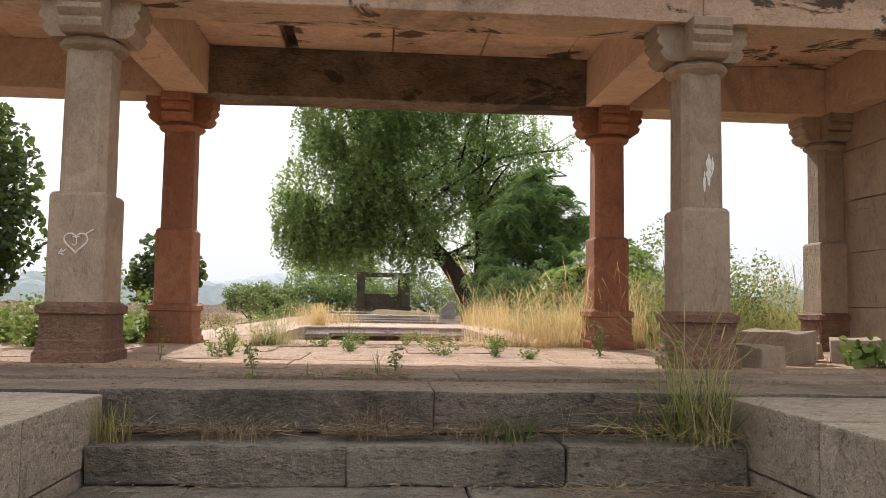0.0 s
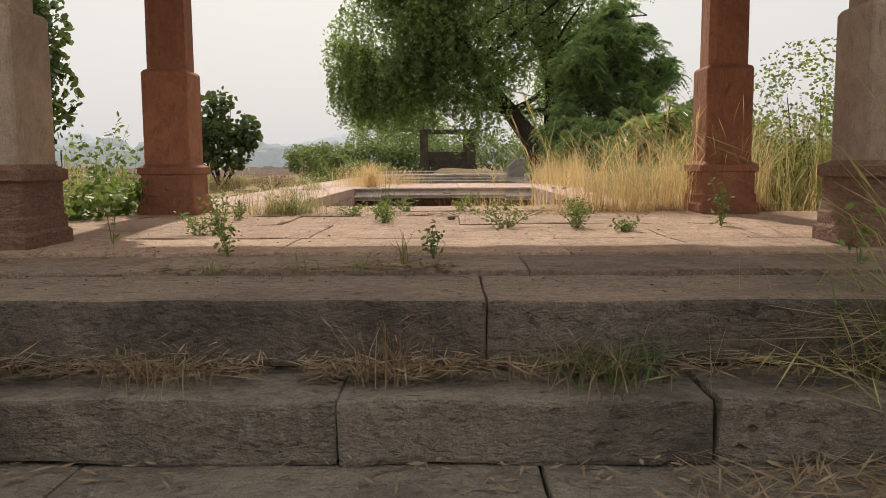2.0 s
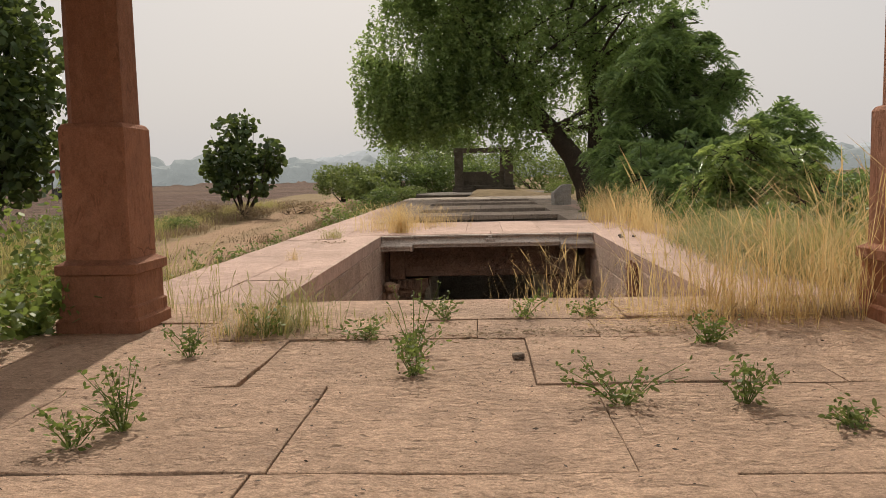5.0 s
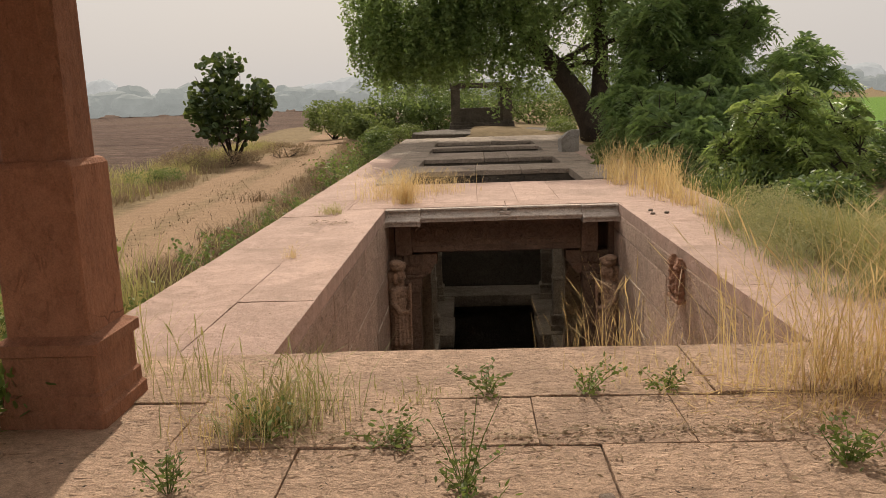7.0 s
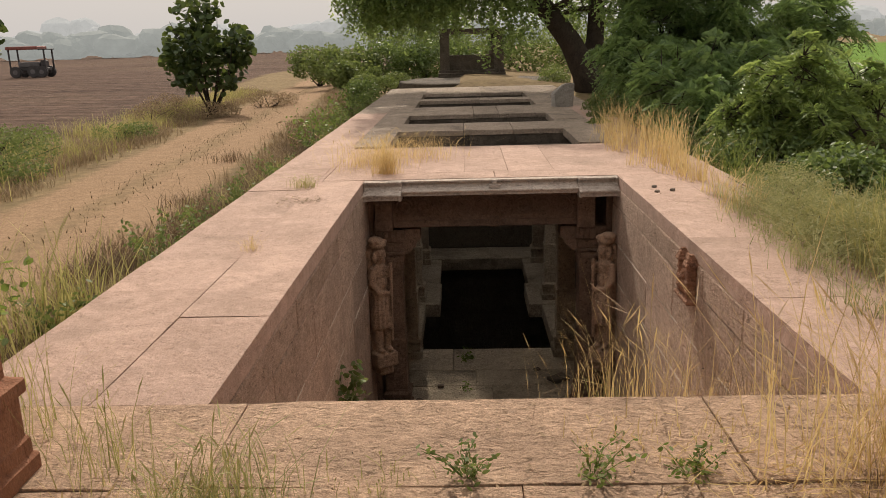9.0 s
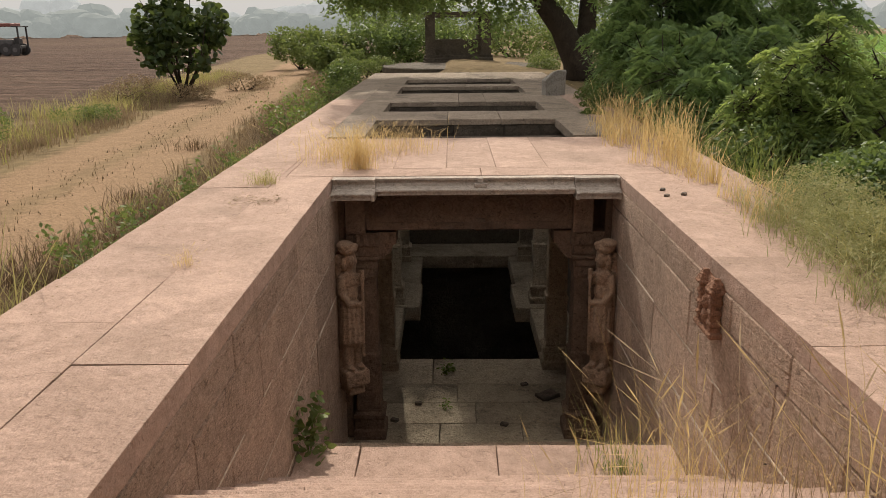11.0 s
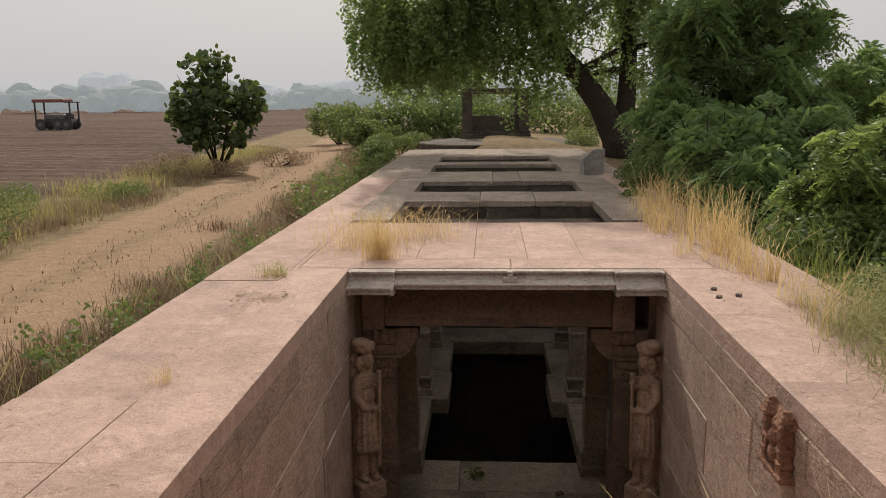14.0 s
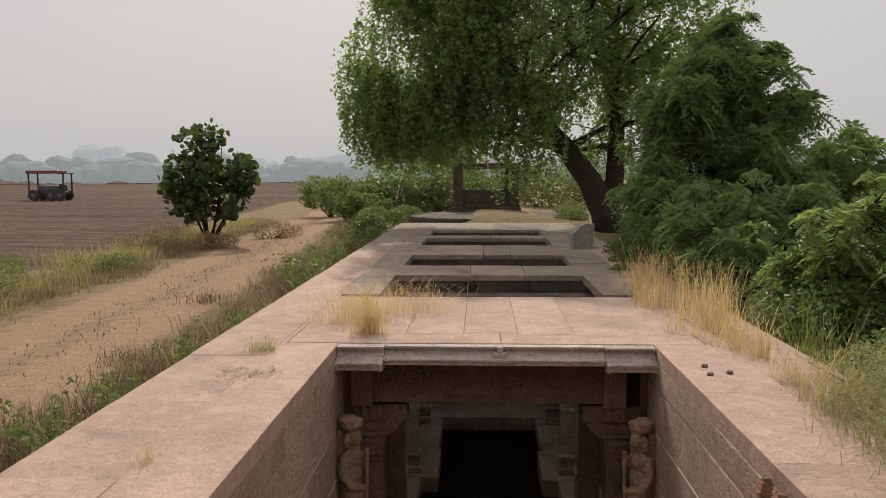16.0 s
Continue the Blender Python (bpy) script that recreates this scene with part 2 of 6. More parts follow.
# Riser lichen plus the shade of the upright face, both put into the colour.
RISERSTONE = stone_mat("lichened_shade_riser", (0.25, 0.21, 0.165), (0.14, 0.118, 0.09), (0.05, 0.043, 0.035), 0.75, 1.2, (0.8, 1, 1.2), bump=0.8, shells=0.5, lichen=0.7)
CARVED = stone_mat("carved_sandstone", (0.42, 0.285, 0.20), (0.29, 0.19, 0.13), (0.13, 0.085, 0.06), 0.45, 1.4, (1, 1, 1), bump=0.5)
JOINT = plain_mat("joint_earth", (0.075, 0.055, 0.04), 1.0, 0, 0.4)
CHALK = plain_mat("chalk", (0.72, 0.68, 0.63), 0.95, 0, 0.15, 40)
BARK = stone_mat("bark", (0.085, 0.065, 0.05), (0.04, 0.03, 0.024), (0.018, 0.014, 0.012), 0.6, 2, (2, 2, 0.5), bump=1.0)
STRAW = leaf_mat("straw", (0.52, 0.36, 0.15), (0.70, 0.54, 0.27), (0.78, 0.65, 0.4), 0.45, 0.7, 2, (0.66, 0.5, 0.24))
STRAWGREEN = leaf_mat("green_straw", (0.25, 0.25, 0.08), (0.52, 0.44, 0.19), (0.64, 0.53, 0.27), 0.4, 0.7, 2, (0.5, 0.45, 0.16))
GREENGRASS = leaf_mat("green_grass", (0.11, 0.15, 0.04), (0.27, 0.31, 0.09), (0.45, 0.44, 0.17), 0.4, 0.6, 2)
DEADGRASS = leaf_mat("dead_grass", (0.20, 0.14, 0.085), (0.38, 0.28, 0.17), (0.48, 0.38, 0.25), 0.25, 0.8, 2, (0.4, 0.3, 0.17))
WEED = leaf_mat("weed_leaf", (0.10, 0.15, 0.04), (0.25, 0.33, 0.09), (0.42, 0.46, 0.15), 0.4, 0.55, 2)
MESQUITE = leaf_mat("feathery_leaf", (0.13, 0.20, 0.08), (0.32, 0.44, 0.16), (0.48, 0.58, 0.2), 0.6, 0.5, 0.9)
PINNATE = leaf_mat("pinnate_leaf", (0.11, 0.18, 0.075), (0.27, 0.39, 0.15), (0.46, 0.56, 0.2), 0.5, 0.36, 1.2)
YELLOWLEAF = leaf_mat("sunny_bush_leaf", (0.13, 0.19, 0.065), (0.34, 0.44, 0.14), (0.55, 0.6, 0.22), 0.5, 0.35, 1.6)
SCRUB = leaf_mat("pale_scrub_leaf", (0.20, 0.21, 0.08), (0.42, 0.40, 0.19), (0.58, 0.53, 0.29), 0.35, 0.7, 2.0, (0.5, 0.47, 0.2))
BROWNGRASS = leaf_mat("brown_grass", (0.085, 0.055, 0.032), (0.22, 0.15, 0.085), (0.34, 0.25, 0.15), 0.2, 0.85, 2, (0.3, 0.2, 0.1))
BUSHLEAF = leaf_mat("bush_leaf", (0.06, 0.10, 0.035), (0.16, 0.23, 0.08), (0.34, 0.40, 0.14), 0.4, 0.5, 1.0)
BROADLEAF = leaf_mat("broad_leaf", (0.03, 0.05, 0.022), (0.075, 0.12, 0.042), (0.18, 0.22, 0.065), 0.32, 0.45, 1.0)
PALELEAF = leaf_mat("pale_bush_leaf", (0.10, 0.14, 0.05), (0.22, 0.27, 0.095), (0.36, 0.37, 0.14), 0.4, 0.6, 0.6)


# ---- mesh tools ----
class Acc:
    """Collects vertices and faces for one mesh."""

    def __init__(self):
        self.v, self.f, self.n = [], [], 0

    def add(self, verts, faces):
        verts = np.asarray(verts, float).reshape(-1, 3)
        self.v.append(verts)
        self.f.extend([tuple(int(i) + self.n for i in f) for f in faces])
        self.n += len(verts)

    def quads(self, verts, per=4):
        """verts: (n, per, 3): n separate polygons."""
        k = len(verts)
        self.v.append(verts.reshape(-1, 3))
        idx = np.arange(k * per).reshape(k, per) + self.n
        self.f.extend(map(tuple, idx.tolist()))
        self.n += k * per

    def tube(self, pts, radii, seg=8, cap=True):
        pts = [Vector(p) for p in pts]
        rings = []
        for i, p in enumerate(pts):
            d = (pts[min(i + 1, len(pts) - 1)] - pts[max(i - 1, 0)]).normalized()
            a = d.orthogonal().normalized() if i == 0 else (a - d * a.dot(d)).normalized()
            c = d.cross(a)
            r = radii[i]
            rings.append([p + (a * math.cos(2 * math.pi * k / seg) + c * math.sin(2 * math.pi * k / seg)) * r for k in range(seg)])
        vs = [tuple(q) for ring in rings for q in ring]
        fs = [(i * seg + k, i * seg + (k + 1) % seg, (i + 1) * seg + (k + 1) % seg, (i + 1) * seg + k) for i in range(len(pts) - 1) for k in range(seg)]
        if cap:
            fs += [tuple(range(seg))[::-1], tuple((len(pts) - 1) * seg + k for k in range(seg))]
        self.add(vs, fs)

    def mesh(self, name, material, smooth=False):
        me = bpy.data.meshes.new(name)
        v = np.concatenate(self.v) if self.v else np.zeros((0, 3))
        me.from_pydata(v.tolist(), [], self.f)
        me.materials.append(material)
        if smooth:
            me.polygons.foreach_set("use_smooth", [True] * len(me.polygons))
        me.update()
        return me


def link_mesh(name, me, parent=None, label=""):
    ob = new(name, me)
    ob.parent = parent
    if label:
        ob["label"] = label
    return ob


def part(name, bm, material, parent, label=""):
    me = bpy.data.meshes.new(name)
    bm.to_mesh(me)
    bm.free()
    me.materials.append(material)
    return link_mesh(name, me, parent, label)


def thing(name, loc, label, category, group="", kind="", rz=0.0):
    ob = new(name)
    ob.empty_display_size = 0.1
    ob.matrix_world = pose(*loc, 0, 0, rz)
    return tagged(ob, label, category, group, kind)


def box(x0, x1, y0, y1, z0, z1, bev=0.01, seg=1, jit=0.0, bm=None, seed=0):
    """A bevelled block; jit wears its corners."""
    out = bm or bmesh.new()
    b = bmesh.new()
    bmesh.ops.create_cube(b, size=1)
    for v in b.verts:
        v.co = ((x0 + x1) / 2 + v.co.x * (x1 - x0), (y0 + y1) / 2 + v.co.y * (y1 - y0), (z0 + z1) / 2 + v.co.z * (z1 - z0))
    if bev:
        bmesh.ops.bevel(b, geom=b.edges[:], offset=bev, segments=seg, affect="EDGES", profile=0.5)
    if jit:
        rr = random.Random(seed)
        for v in b.verts:
            v.co += Vector((rr.uniform(-jit, jit), rr.uniform(-jit, jit), rr.uniform(-jit, jit)))
    me = bpy.data.meshes.new("tmp")
    b.to_mesh(me)
    b.free()
    out.from_mesh(me)
    bpy.data.meshes.remove(me)
    return out


def worn_block(x0, x1, y0, y1, z0, z1, cell=0.15, wear=0.012, seed=0, bev=0.01, flat=1.0):
    """A block with a subdivided, unevenly worn skin."""
    bm = bmesh.new()
    bmesh.ops.create_cube(bm, size=1)
    for v in bm.verts:
        v.co = ((x0 + x1) / 2 + v.co.x * (x1 - x0), (y0 + y1) / 2 + v.co.y * (y1 - y0), (z0 + z1) / 2 + v.co.z * (z1 - z0))
    bmesh.ops.bevel(bm, geom=bm.edges[:], offset=bev, segments=2, affect="EDGES", profile=0.6)
    for axis, a, b in ((0, x0, x1), (1, y0, y1)):
        k = min(40, int((b - a) / cell))
        for i in range(1, k):
            co, no = [0, 0, 0], [0, 0, 0]
            co[axis], no[axis] = a + (b - a) * i / k, 1
            bmesh.ops.bisect_plane(bm, geom=bm.verts[:] + bm.edges[:] + bm.faces[:], plane_co=co, plane_no=no)
    for v in bm.verts:
        p = v.co * 3.1 + Vector((seed * 7.3, seed * 3.1, seed))
        n = Vector((noise.noise(p), noise.noise(p + Vector((9, 0, 0))), noise.noise(p + Vector((0, 9, 0)))))
        p2 = v.co * 11 + Vector((seed, 0, 0))
        n.x, n.y = n.x * flat, n.y * flat
        v.co += n * wear + Vector((0, flat, 1)) * noise.noise(p2) * wear * 0.6
    return bm


def profile_block(w, rings, bm=None, bev=0.008):
    """A square pillar from (half width, z) rings."""
    out = bm or bmesh.new()
    loops = []
    for h, z in rings:
        c = min(h * 0.06, 0.012)
        loops.append([out.verts.new((sx * h if a else sx * (h - c), sy * (h - c) if a else sy * h, z)) for sx, sy, a in
                      ((1, -1, 1), (1, 1, 1), (1, 1, 0), (-1, 1, 0), (-1, 1, 1), (-1, -1, 1), (-1, -1, 0), (1, -1, 0))])
    for p, q in zip(loops, loops[1:]):
        for k in range(8):
            out.faces.new((p[k], p[(k + 1) % 8], q[(k + 1) % 8], q[k]))
    out.faces.new(loops[0][::-1])
    out.faces.new(loops[-1])
    return out


def rotated(vecs, rng):
    """Random unit frames: n pairs of orthogonal unit vectors."""
    d = rng.normal(size=(vecs, 3))
    d /= np.linalg.norm(d, axis=1)[:, None]
    u = np.cross(d, rng.normal(size=(vecs, 3)))
    u /= np.linalg.norm(u, axis=1)[:, None]
    return d, u


def leaves(acc, centres, size, rng, aspect=0.5, droop=0.3, kind="diamond"):
    """Small leaves at the centres, each a folded blade with its own turn."""
    n = len(centres)
    d, u = rotated(n, rng)
    d[:, 2] = d[:, 2] * 0.6 - droop
    d /= np.linalg.norm(d, axis=1)[:, None]
    u = u - d * (u * d).sum(1)[:, None]
    u /= np.linalg.norm(u, axis=1)[:, None]
    s = (size * rng.uniform(0.6, 1.35, n))[:, None]
    w = s * aspect * 0.5
    base = centres - d * s * 0.5
    if kind == "diamond":
        q = np.stack([base, base + d * s * 0.45 + u * w, base + d * s, base + d * s * 0.45 - u * w], 1)
        acc.quads(q, 4)
    else:
        q = np.stack([base, base + d * s * 0.28 + u * w * 0.9, base + d * s * 0.65 + u * w * 0.85, base + d * s, base + d * s * 0.65 - u * w * 0.85, base + d * s * 0.28 - u * w * 0.9], 1)
        acc.quads(q, 6)


def blades(acc, base, height, rng, lean=0.35, width=0.004, heads=0.0):
    """Grass blades: thin curved strips from the base points; some carry seed heads."""
    n = len(base)
    az = rng.uniform(0, 2 * math.pi, n)
    h = height * rng.uniform(0.45, 1.15, n)
    ln = lean * h * rng.uniform(0.1, 1.3, n)
    dx, dy = np.cos(az), np.sin(az)
    px, py = -dy, dx
    def pt(f, k):
        return np.stack([base[:, 0] + dx * ln * f ** 2 + px * k, base[:, 1] + dy * ln * f ** 2 + py * k, base[:, 2] + h * (f - 0.18 * lean * f ** 2)], 1)
    w = width * rng.uniform(0.7, 1.4, n)
    q = np.stack([pt(0, -w), pt(0, w), pt(0.5, -w * 0.8), pt(0.5, w * 0.8), pt(1, -w * 0.15), pt(1, w * 0.15)], 1)
    idx = (np.arange(n) * 6)[:, None] + acc.n
    acc.v.append(q.reshape(-1, 3))
    acc.f.extend(map(tuple, np.concatenate([idx + np.array([[0, 1, 3, 2]]), idx + np.array([[2, 3, 5, 4]])]).tolist()))
    acc.n += n * 6
    if heads:
        k = rng.random(n) < heads
        if k.any():
            a, b = pt(0.8, w * 0)[k], pt(1.06, w * 0)[k]
            p = np.stack([px, py, px * 0], 1)[k] * 0.0035
            m = a * 0.5 + b * 0.5
            acc.quads(np.stack([a, m + p, b, m - p], 1), 4)


# ---- the ground ----
XL, XR = -1.067, 1.611          # inner faces of the stepwell
PL, PR = -2.2, 2.75             # outer edges of its parapets
WELL = (8.65, 14.04)            # first open shaft
SHAFTS = [(16.7, 18.75), (19.95, 21.6), (23.55, 25.4), (26.15, 27.95)]


def ground_z(x, y):
    z = -0.48
    if y < 9:
        k = min(1, max(0, (9 - y) / 6))
        z -= 0.57 * k * k * (3 - 2 * k)
    if x > 0:
        z += 0.22 * min(1, max(0, (y - 8) / 6))
    if y > 29:
        z += 0.42 * min(1, (y - 29) / 3) * max(0, 1 - abs(x - 0.3) / 7)
    r = math.hypot(x, y - 15)
    return z + 0.05 * noise.noise(Vector((x * 0.35, y * 0.35, 0))) + (0.02 * noise.noise(Vector((x * 1.7, y * 1.7, 3))) if r < 60 else 0) + min(1.0, max(0, (r - 60) / 400)) * 0.4


def road_x(y):
    return -4.55 - 0.082 * (y - 15)


def grid_line(marks):
    out = []
    for a, b, step in marks:
        k = max(1, round((b - a) / step))
        out += [a + (b - a) * i / k for i in range(k)]
    return out + [marks[-1][1]]


def build_ground():
    xs = grid_line([(-2500, -400, 300), (-400, -80, 40), (-80, -24, 4), (-24, -10, 0.7), (-10, PL, 0.2), (PL, PR, 0.45), (PR, 9, 0.3), (9, 30, 1.5), (30, 90, 6), (90, 400, 40), (400, 2500, 300)])
    ys = grid_line([(-2500, -300, 300), (-300, -20, 30), (-20, 0, 2), (0, 4.22, 0.4), (4.22, 31.0, 0.25), (31.0, 45, 0.5), (45, 90, 2.5), (90, 400, 30), (400, 2500, 300)])
    nx, ny = len(xs), len(ys)
    vs = [(x, y, ground_z(x, y)) for y in ys for x in xs]
    fs = []
    for j in range(ny - 1):
        for i in range(nx - 1):
            cx, cy = (xs[i] + xs[i + 1]) / 2, (ys[j] + ys[j + 1]) / 2
            if PL < cx < PR and 4.22 < cy < 31.0:
                continue
            fs.append((j * nx + i, j * nx + i + 1, (j + 1) * nx + i + 1, (j + 1) * nx + i))
    me = bpy.data.meshes.new("ground")
    me.from_pydata(vs, [], fs)
    v = np.array(vs)
    x, y = v[:, 0], v[:, 1]
    rx = -4.55 - 0.082 * (y - 15)
    d = np.abs(x - rx)
    rut = np.clip(1.5 - np.abs(d - 0.62) / 0.42, 0, 1) * ((y > -10) & (y < 60))
    bed = np.clip((1.45 - d) / 0.5, 0, 1) * ((y > -10) & (y < 60))
    field = np.clip((rx - 3.4 - x - 0.03 * np.abs(y - 25)) / 0.8, 0, 1) + np.clip((y - 62) / 5, 0, 1)
    field = np.clip(field, 0, 1) * (x < 4)
    green = np.clip((x - 9 - 0.0 * y) / 2, 0, 1) * np.clip((y - 6) / 4, 0, 1) * np.clip((95 - y) / 4, 0, 1)
    for n, a in (("rut", rut), ("bed", bed), ("field", field), ("green", green)):
        me.attributes.new(n, "FLOAT", "POINT").data.foreach_set("value", a.astype(np.float32))
    m, nt, b, vec, rnd = base_mat("earth")
    def attr(n):
        t = nt.nodes.new("ShaderNodeAttribute")
        t.attribute_name = n
        return t.outputs["Fac"]
    n1, n2, n3 = noise_tex(nt, vec, 0.7, 6, 0.7), noise_tex(nt, vec, 5, 6, 0.7), noise_tex(nt, vec, 30, 4, 0.7)
    verge = mixc(nt, 0.5, ramp(nt, n1, [(0.3, (0.15, 0.10, 0.06)), (0.65, (0.27, 0.2, 0.115))]), ramp(nt, n2, [(0.35, (0.09, 0.07, 0.035)), (0.65, (0.3, 0.22, 0.12))]))
    dirt = mixc(nt, 0.45, ramp(nt, n2, [(0.3, (0.21, 0.135, 0.08)), (0.7, (0.36, 0.24, 0.15))]), ramp(nt, n3, [(0.35, (0.18, 0.12, 0.075)), (0.6, (0.42, 0.285, 0.18))]))
    def soft(a, lo=0.3, hi=0.62):
        return ramp(nt, mathn(nt, "ADD", mathn(nt, "MULTIPLY", a, 0.75), mathn(nt, "MULTIPLY", mathn(nt, "SUBTRACT", n2, 0.35), 0.6)), [(lo, (0, 0, 0)), (hi, (1, 1, 1))])
    wave = nt.nodes.new("ShaderNodeTexWave")
    wave.bands_direction = "Y"
    wave.inputs["Scale"].default_value, wave.inputs["Distortion"].default_value, wave.inputs["Detail"].default_value, wave.inputs["Detail Scale"].default_value = 0.28, 2.5, 3, 0.6
    rot = nt.nodes.new("ShaderNodeMapping")
    rot.inputs["Rotation"].default_value = (0, 0, radians(12))
    nt.links.new(vec, rot.inputs["Vector"])
    nt.links.new(rot.outputs[0], wave.inputs["Vector"])
    clod = noise_tex(nt, vec, 2.2, 7, 0.75)
    plough = mixc(nt, 0.55, ramp(nt, wave.outputs["Fac"], [(0.2, (0.045, 0.029, 0.022)), (0.8, (0.14, 0.092, 0.068))]), ramp(nt, clod, [(0.35, (0.05, 0.033, 0.025)), (0.65, (0.2, 0.135, 0.1))]))
    plough = mixc(nt, 0.6, plough, ramp(nt, noise_tex(nt, scaled(nt, vec, (0.07, 0.9, 1)), 1.0, 5, 0.7), [(0.42, (0.03, 0.02, 0.017)), (0.58, (0.2, 0.138, 0.105))]))
    plough = mixc(nt, ramp(nt, noise_tex(nt, vec, 0.05, 3, 0.5), [(0.45, (0, 0, 0)), (0.7, (0.6, 0.6, 0.6))]), plough, (0.17, 0.125, 0.08))
    plough = mixc(nt, 0.5, plough, ramp(nt, noise_tex(nt, scaled(nt, vec, (0.5, 1, 1)), 3.2, 6, 0.8), [(0.42, (0.03, 0.018, 0.014)), (0.6, (0.2, 0.125, 0.093))]))
    crop = ramp(nt, n2, [(0.3, (0.06, 0.13, 0.02)), (0.7, (0.16, 0.27, 0.045))])
    col = mixc(nt, soft(attr("bed"), 0.35, 0.75), verge, mixc(nt, 0.5, verge, dirt))
    col = mixc(nt, soft(attr("rut")), col, dirt)
    col = mixc(nt, soft(attr("field")), col, plough)
    col = mixc(nt, soft(attr("green")), col, crop)
    nt.links.new(col, b.inputs["Base Color"])
    b.inputs["Roughness"].default_value = 1.0
    b.inputs["Specular IOR Level"].default_value = 0.1
    h = mathn(nt, "ADD", mathn(nt, "MULTIPLY", attr("field"), mathn(nt, "ADD", wave.outputs["Fac"], mathn(nt, "MULTIPLY", clod, 2.5))), mathn(nt, "MULTIPLY", n3, 0.3))
    bumped(nt, b, h, 0.7, 0.12)
    me.materials.append(m)
    me.polygons.foreach_set("use_smooth", [True] * len(me.polygons))
    return tagged(new("ground", me), "dry earth with a rutted track and ploughed fields", "ground", kind="structure")


build_ground()


# ---- platform, stepwell shell ----
def structure(name, blocks, material, label, bev=0.012, jit=0.004):
    bm = bmesh.new()
    for i, b in enumerate(blocks):
        box(*b, bev, 1, jit, bm, i)
    ob = part(name, bm, material, None)
    return tagged(ob, label, name.split("_")[0], kind="structure")


DEEP = -8.0
TOP = 0.12  # thickness of the paving
platform_base = structure("platform_base", [(-4.55, -1.3, 1.85, 8.4, -1.4, -TOP - 0.12), (2.1, 5.0, 1.85, 8.4, -1.4, -TOP - 0.12),
                                            (-1.12, 1.9, 4.26, 8.5, -1.4, -TOP - 0.1)], JOINT, "earth core of the raised sandstone platform")
wall_left = structure("wall_left", [(PL + 0.02, XL - 0.1, 8.5, 31, -1.3, -TOP), (XL - 0.6, XL - 0.1, 8.5, 14.3, DEEP, -TOP), (-2.0, -1.3, 14.3, 30, DEEP, -TOP - 0.3)], JOINT, "sandstone retaining wall of the stepwell")
wall_right = structure("wall_right", [(XR + 0.1, PR - 0.02, 8.5, 31, -1.3, -TOP), (XR + 0.1, XR + 0.6, 8.5, 14.3, DEEP, -TOP), (1.85, 2.5, 14.3, 30, DEEP, -TOP - 0.3)], JOINT, "sandstone retaining wall of the stepwell")
# Chamber walls, end wall and pit floor: shade is put into the stone colour.
chamber_left = structure("wall_chamber_left", [(-1.3, -1.25, 14.3, 29, DEEP, -0.3)], SHADESTONE, "sandstone side wall of the stepwell chamber, darkened for shade")
chamber_right = structure("wall_chamber_right", [(1.8, 1.85, 14.3, 29, DEEP, -0.3)], SHADESTONE, "sandstone side wall of the stepwell chamber, darkened for shade")
wall_end = structure("wall_end", [(-1.3, 1.85, 28.0, 29.5, DEEP, -0.13)], SHADESTONE, "sandstone end wall of the stepwell")
pit_floor = structure("pit_floor", [(-1.3, 1.85, 14, 29, DEEP - 0.3, DEEP)], SHADESTONE, "shade-darkened floor of the well shaft")

# stairs inside the stepwell
stair = thing("staircase", (0.272, 8.65, -2.82), "worn pink sandstone stairs going down into the well", "stairs", kind="structure")


def stair_step(parent, x0, x1, y0, y1, z0, z1, material, cuts, seed):
    edges = [x0] + cuts + [x1]
    for i, (a, b) in enumerate(zip(edges, edges[1:])):
        ob = part("step_stone", worn_block(a + 0.003, b - 0.003, y0, y1, z0, z1, 0.12, 0.011 if material is STEPSTONE else 0.006, seed + i * 0.37, 0.016 if material is STEPSTONE else 0.01), material, parent)
        ob.matrix_parent_inverse = parent.matrix_world.inverted()


rng_s = random.Random(5)
for i in range(1, 10):
    y = 8.65 + (i - 1) * 0.303
    last = i == 9
    cuts = sorted(rng_s.uniform(-0.7, 1.3) for k in range(2))
    if cuts[1] - cuts[0] < 0.4:
        cuts = [cuts[0]]
    stair_step(stair, XL + 0.004, XR - 0.004, y, 11.81 if last else y + 0.36, -i * 0.172 - 0.3, -i * 0.172, PINK, cuts if not last else [-0.62, 0.35, 1.0], i)
# Lower flight in FLOORSTONE, darker than the upper steps.
for i in range(1, 8):
    y = 11.81 + (i - 1) * 0.315
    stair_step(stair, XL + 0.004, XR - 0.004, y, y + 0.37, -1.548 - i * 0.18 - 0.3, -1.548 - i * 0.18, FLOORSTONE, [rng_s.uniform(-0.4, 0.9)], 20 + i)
stair_core = structure("stair_core", [(XL - 0.09, XR + 0.09, 8.5, 9.4, DEEP, -0.8), (XL - 0.09, XR + 0.09, 9.4, 11.5, DEEP, -1.9), (XL - 0.09, XR + 0.09, 11.5, 14.0, DEEP, -3.1)], JOINT, "masonry core below the stairs")

# landing and ledges in the shade below the bridge
landing = thing("landing", (0.272, 15, -2.82), "dusty sandstone landing at the foot of the stairs", "landing", kind="structure")
rows = [(14.0, 14.55, [-0.1, 0.78]), (14.55, 15.05, [0.3]), (15.05, 15.55, [0.1]), (15.55, 16.3, [-0.2])]
